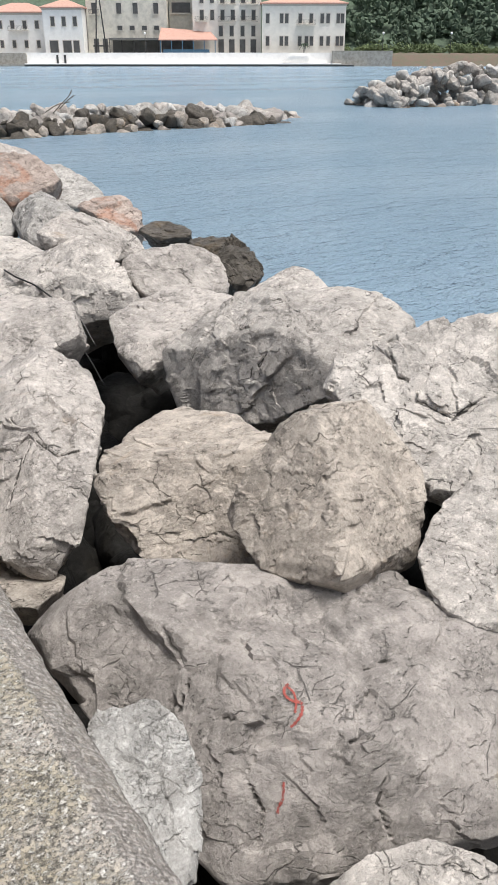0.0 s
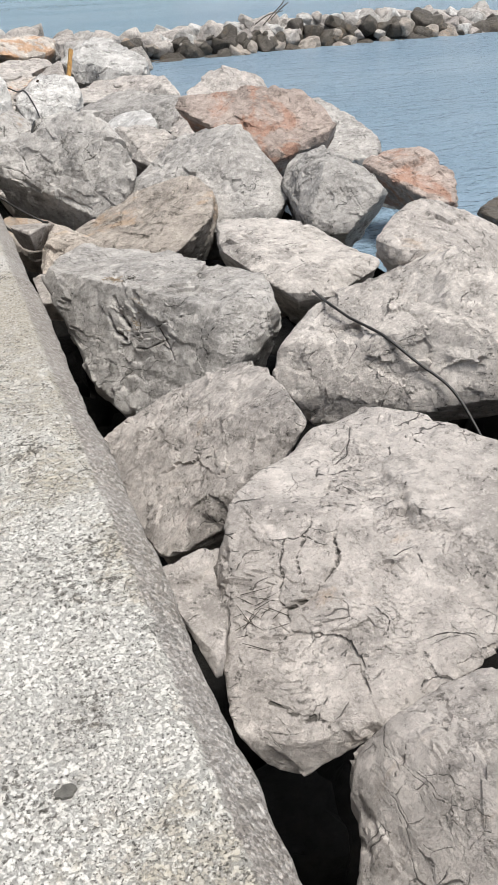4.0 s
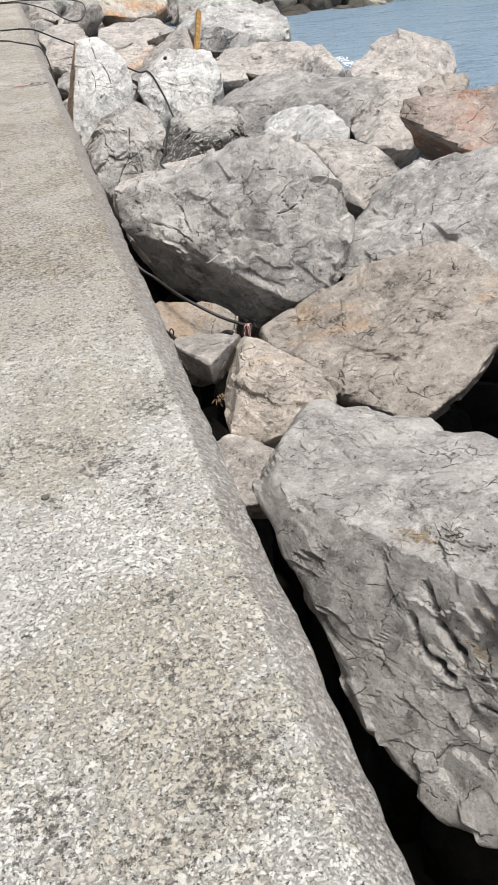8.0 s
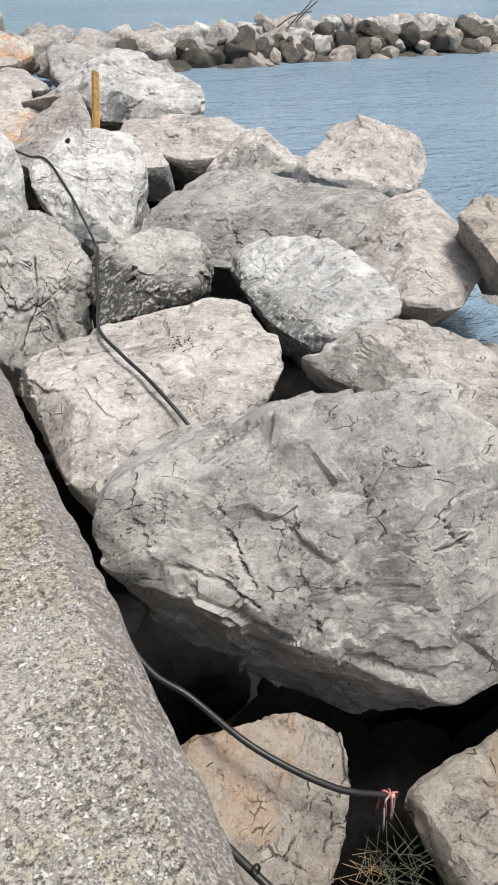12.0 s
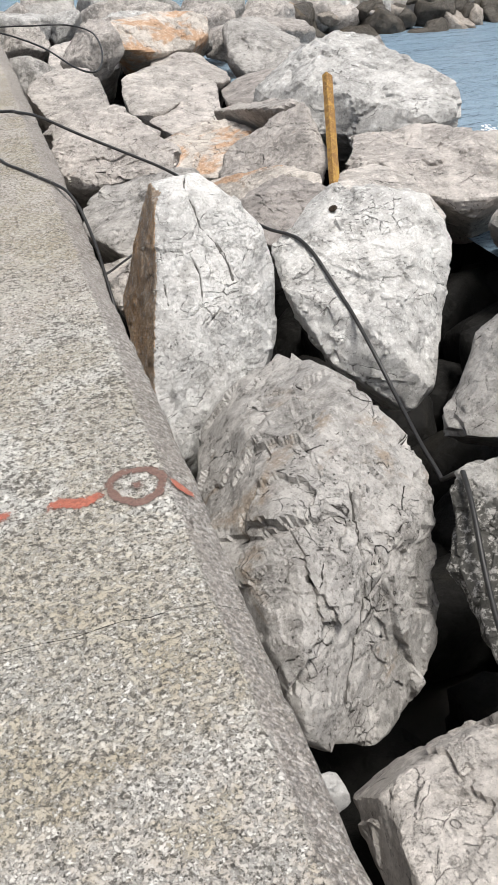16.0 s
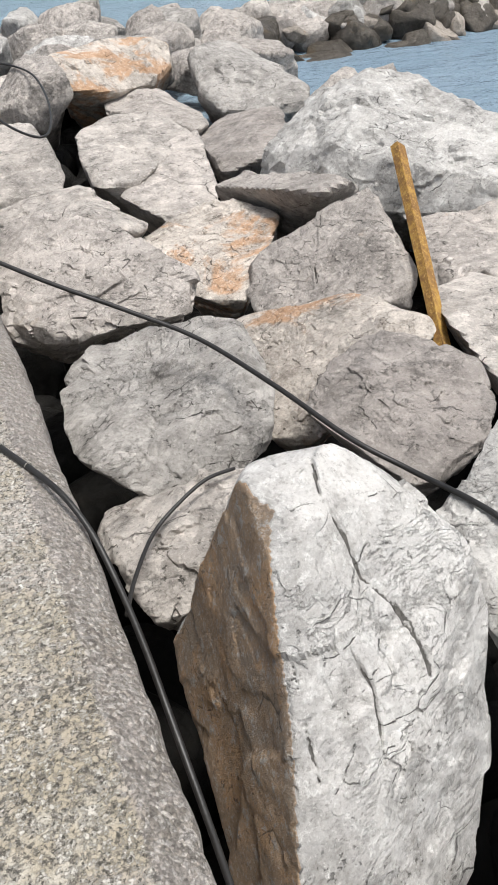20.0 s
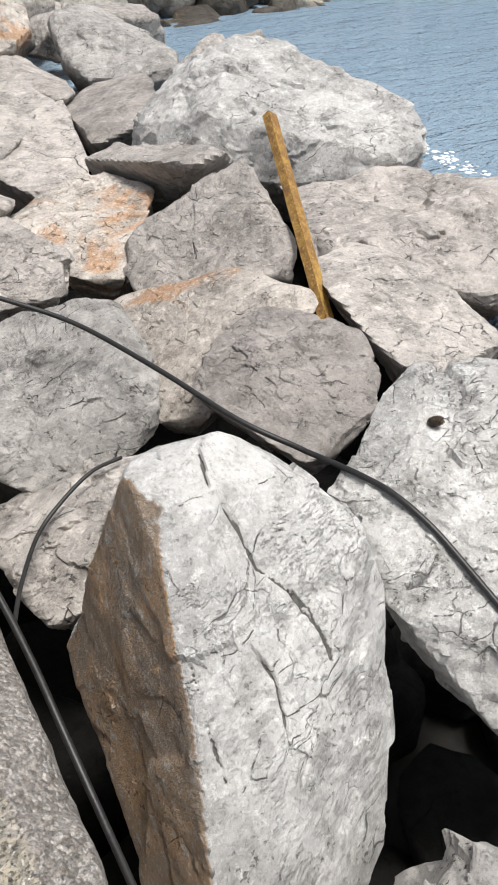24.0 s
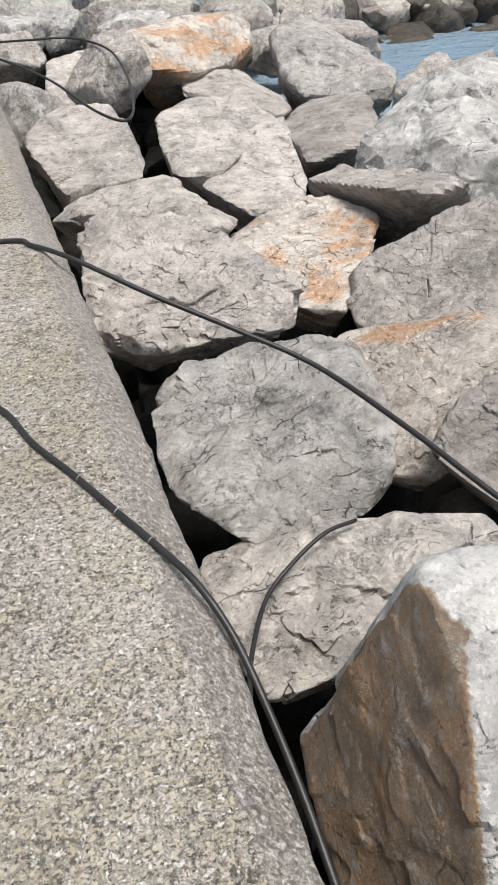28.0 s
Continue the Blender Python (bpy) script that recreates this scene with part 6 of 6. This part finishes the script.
def pine_cone(x, y):
    z, up = surface(x, y)
    bark = plain("dry_cone_scales", (0.11, 0.075, 0.05), 0.85, vary=0.5, scale=60, second=(0.04, 0.03, 0.022))
    top = tagged(new("pine_cone"), "dry dark brown pine cone lying on a pale boulder", "pine cone")
    top.matrix_world = Matrix.Translation((x, y, z + 0.019)) @ pose(0, 0, 0, 62, 0, 35) @ Matrix.Diagonal((0.75, 0.75, 0.75, 1))
    bm = bmesh.new()
    bmesh.ops.create_icosphere(bm, subdivisions=2, radius=0.02, matrix=Matrix.Diagonal((1, 1, 1.6, 1)))
    part("core", bm, bark, top)
    bm = bmesh.new()
    for k in range(58):
        u = (k + 0.5) / 58
        h, a = -0.034 + 0.068 * u, k * 2.39996
        r = 0.021 * math.sqrt(max(0.05, 1 - (h / 0.038) ** 2))
        m = Matrix.Translation((r * math.cos(a), r * math.sin(a), h)) @ Matrix.Rotation(a, 4, "Z") @ Matrix.Rotation(-0.5 - u * 0.6, 4, "Y") @ Matrix.Diagonal((0.018, 0.013, 0.004, 1))
        bmesh.ops.create_icosphere(bm, subdivisions=1, radius=0.6, matrix=m)
    part("scales", bm, bark, top)


pine_cone(1.98, 18.82)


def pebble(x, y, z, size, mat, label, seed):
    p, f = random_stone(np.random.RandomState(seed), *size, 8)
    ob = new("pebble", mesh_from("pebble", p, f))
    ob.location = (x, y, z)
    ob.data.materials.append(mat)
    tagged(ob, label, "pebble")


pebble(0.475, 15.30, -0.40, (0.03, 0.02, 0.02), STONE["white"], "small white pebble lodged against the wall", 3)


def flat_spot(x, y, rx, ry, label, seed):
    """A dark flat patch of old tar on the wall top."""
    r = random.Random(seed)
    bm = bmesh.new()
    rim = []
    for k in range(18):
        a, w = 2 * math.pi * k / 18, r.uniform(0.8, 1.1)
        rim.append((x + rx * w * math.cos(a), y + ry * w * math.sin(a)))
    lo = [bm.verts.new((px, py, fall(py) - 0.004)) for px, py in rim]
    hi = [bm.verts.new((x + (px - x) * 0.9, y + (py - y) * 0.9, fall(py) + 0.0065)) for px, py in rim]
    bm.faces.new(hi)
    for k in range(18):
        bm.faces.new((lo[k], lo[(k + 1) % 18], hi[(k + 1) % 18], hi[k]))
    tagged(part("tar_spot", bm, TAR, None), label, "stain", "dark spots on the wall")


TAR = plain("grey_crust", (0.13, 0.125, 0.11), 0.9, vary=0.4, scale=60, relief=0.5)
flat_spot(-0.113, 9.296, 0.012, 0.011, "small dark round spot on the concrete wall", 2)
flat_spot(0.071, 4.718, 0.022, 0.016, "flat grey spot stuck on the concrete wall", 5)


def branch(label, pts, radius, mat):
    ob = part("branch", tube(smooth_line(pts, 4), radius, 6), mat, None)
    tagged(ob, label, "branch", "driftwood on the spit")


DRIFT = plain("dark_driftwood", (0.10, 0.09, 0.075), 0.9, vary=0.4, scale=12)
for pts in ([(11.6, 32.4, -0.75), (12.0, 32.45, -0.42), (12.35, 32.5, -0.15), (12.5, 32.5, 0.08)], [(11.9, 32.45, -0.6), (12.25, 32.5, -0.33), (12.6, 32.55, -0.12)], [(11.3, 32.4, -0.7), (11.8, 32.45, -0.45), (12.35, 32.4, -0.35)]):
    branch("bare dark driftwood branch caught on the spit", pts, 0.018, DRIFT)


# dry needles, twigs and leaves caught in cracks
def litter(name, label, at, count, spread, length, mat, seed, thick=0.0016):
    r = random.Random(seed)
    V, F = [], []
    for _ in range(count):
        x, y = at[0] + r.gauss(0, spread), at[1] + r.gauss(0, spread)
        z = surface(x, y)[0] if len(at) == 2 else at[2] + r.gauss(0, spread * 0.5)
        a, l, tip = r.uniform(0, 6.28), length * r.uniform(0.5, 1.2), r.uniform(-0.2, 0.5)
        d = Vector((math.cos(a), math.sin(a), tip)).normalized()
        s, c = d.cross(Vector((0, 0, 1))).normalized() * thick, Vector((x, y, z + 0.004))
        u = s.cross(d)
        n = len(V)
        for q, k in ((c - d * l / 2, 1.0), (c + d * l / 2, 0.5)):
            V += [tuple(q + (s * math.cos(t) + u * math.sin(t)) * k) for t in (0.0, 2.1, 4.2)]
        F += [(n, n + 1, n + 4, n + 3), (n + 1, n + 2, n + 5, n + 4), (n + 2, n, n + 3, n + 5)]
    me = bpy.data.meshes.new(name)
    me.from_pydata(V, [], F)
    me.materials.append(mat)
    tagged(new(name, me), label, "twigs", kind="stuff")


STRAW, BLACKTWIG = plain("dry_straw", (0.33, 0.24, 0.14), 0.9, relief=0), plain("dark_twigs", (0.06, 0.052, 0.04), 0.9, relief=0)
litter("dry_twigs", "dark dry twigs and needles caught in a crack", (0.72, 5.50), 26, 0.04, 0.09, BLACKTWIG, 3)
litter("dry_twigs", "dry brown needles caught on the boulder top", (1.14, 9.53), 40, 0.035, 0.06, STRAW, 4)
litter("dry_twigs", "dark dry twigs in a hollow of the boulder", (1.28, 9.50), 26, 0.02, 0.05, BLACKTWIG, 6)
litter("dry_twigs", "dry brown needles in a hollow of the boulder", (1.20, 9.11), 34, 0.03, 0.06, STRAW, 5)
litter("dry_twigs", "dry twigs and straw at the end of the cable", (1.18, 12.15), 30, 0.05, 0.12, STRAW, 7)
litter("dry_twigs", "dark dry needles on a pale boulder", (2.1, 18.7), 30, 0.12, 0.035, BLACKTWIG, 8)



# faded cord frayed out at the cable's end
def frayed_cord(x, y, z):
    r = random.Random(31)
    top = tagged(new("frayed_cord"), "faded pink and white frayed cord at the cable end", "cord")
    tones = [plain("faded_pink_cord", (0.45, 0.16, 0.15), 0.9, vary=0.3, scale=40, relief=0), plain("dirty_white_cord", (0.55, 0.50, 0.46), 0.9, vary=0.3, scale=40, relief=0)]
    for k in range(14):
        a, l, out = r.uniform(0, 6.28), r.uniform(0.06, 0.15), r.uniform(0.008, 0.03)
        pts = [Vector((x, y, z)), Vector((x + out * math.cos(a), y + out * math.sin(a), z + 0.012 - 0.2 * l)), Vector((x + out * 1.3 * math.cos(a + 0.4), y + out * 1.3 * math.sin(a + 0.4), z - l))]
        part("strand", tube(smooth_line(pts, 4), 0.0035, 5), tones[k % 3 == 0], top)


frayed_cord(1.185, 12.145, -1.05)
NEEDLES = plain("grey_green_needles", (0.10, 0.115, 0.075), 0.9, relief=0)
litter("pine_needles", "grey-green pine needles fallen into the gap", (1.16, 11.98, -1.22), 70, 0.07, 0.13, NEEDLES, 12)
litter("dry_twigs", "brown dry leaves and twigs beside the cable", (0.95, 12.03), 40, 0.05, 0.05, STRAW, 13, 0.003)
litter("dry_twigs", "dark dry needles caught in the joint beside the boulder", (1.62, 15.0), 22, 0.05, 0.03, BLACKTWIG, 14, 0.004)

loop = part("wire_loop", tube([Vector((0.665 + 0.012 * math.sin(a), 12.07, -0.965 + 0.026 * math.cos(a))) for a in (2 * math.pi * k / 20 for k in range(21))], 0.004, 6), RUBBER, None)
tagged(loop, "small loop of black wire standing on the cable", "wire")


# white foam where the swell meets the stones
def foam():
    r = random.Random(12)
    bm = bmesh.new()
    for _ in range(110):
        v = r.random()
        x, y = 6.2 + r.gauss(0, 0.07) + 0.2 * v, 22.6 + 1.3 * v + r.gauss(0, 0.1)
        bmesh.ops.create_icosphere(bm, subdivisions=1, radius=1.0, matrix=Matrix.Translation((x, y, -1.497)) @ Matrix.Diagonal((r.uniform(0.008, 0.03), r.uniform(0.01, 0.045), 0.006, 1)))
    tagged(part("foam", bm, plain("sea_foam", (0.75, 0.78, 0.80), 0.6, vary=0.1, relief=0), None), "thin white sea foam beside a boulder", "foam", kind="stuff")


foam()
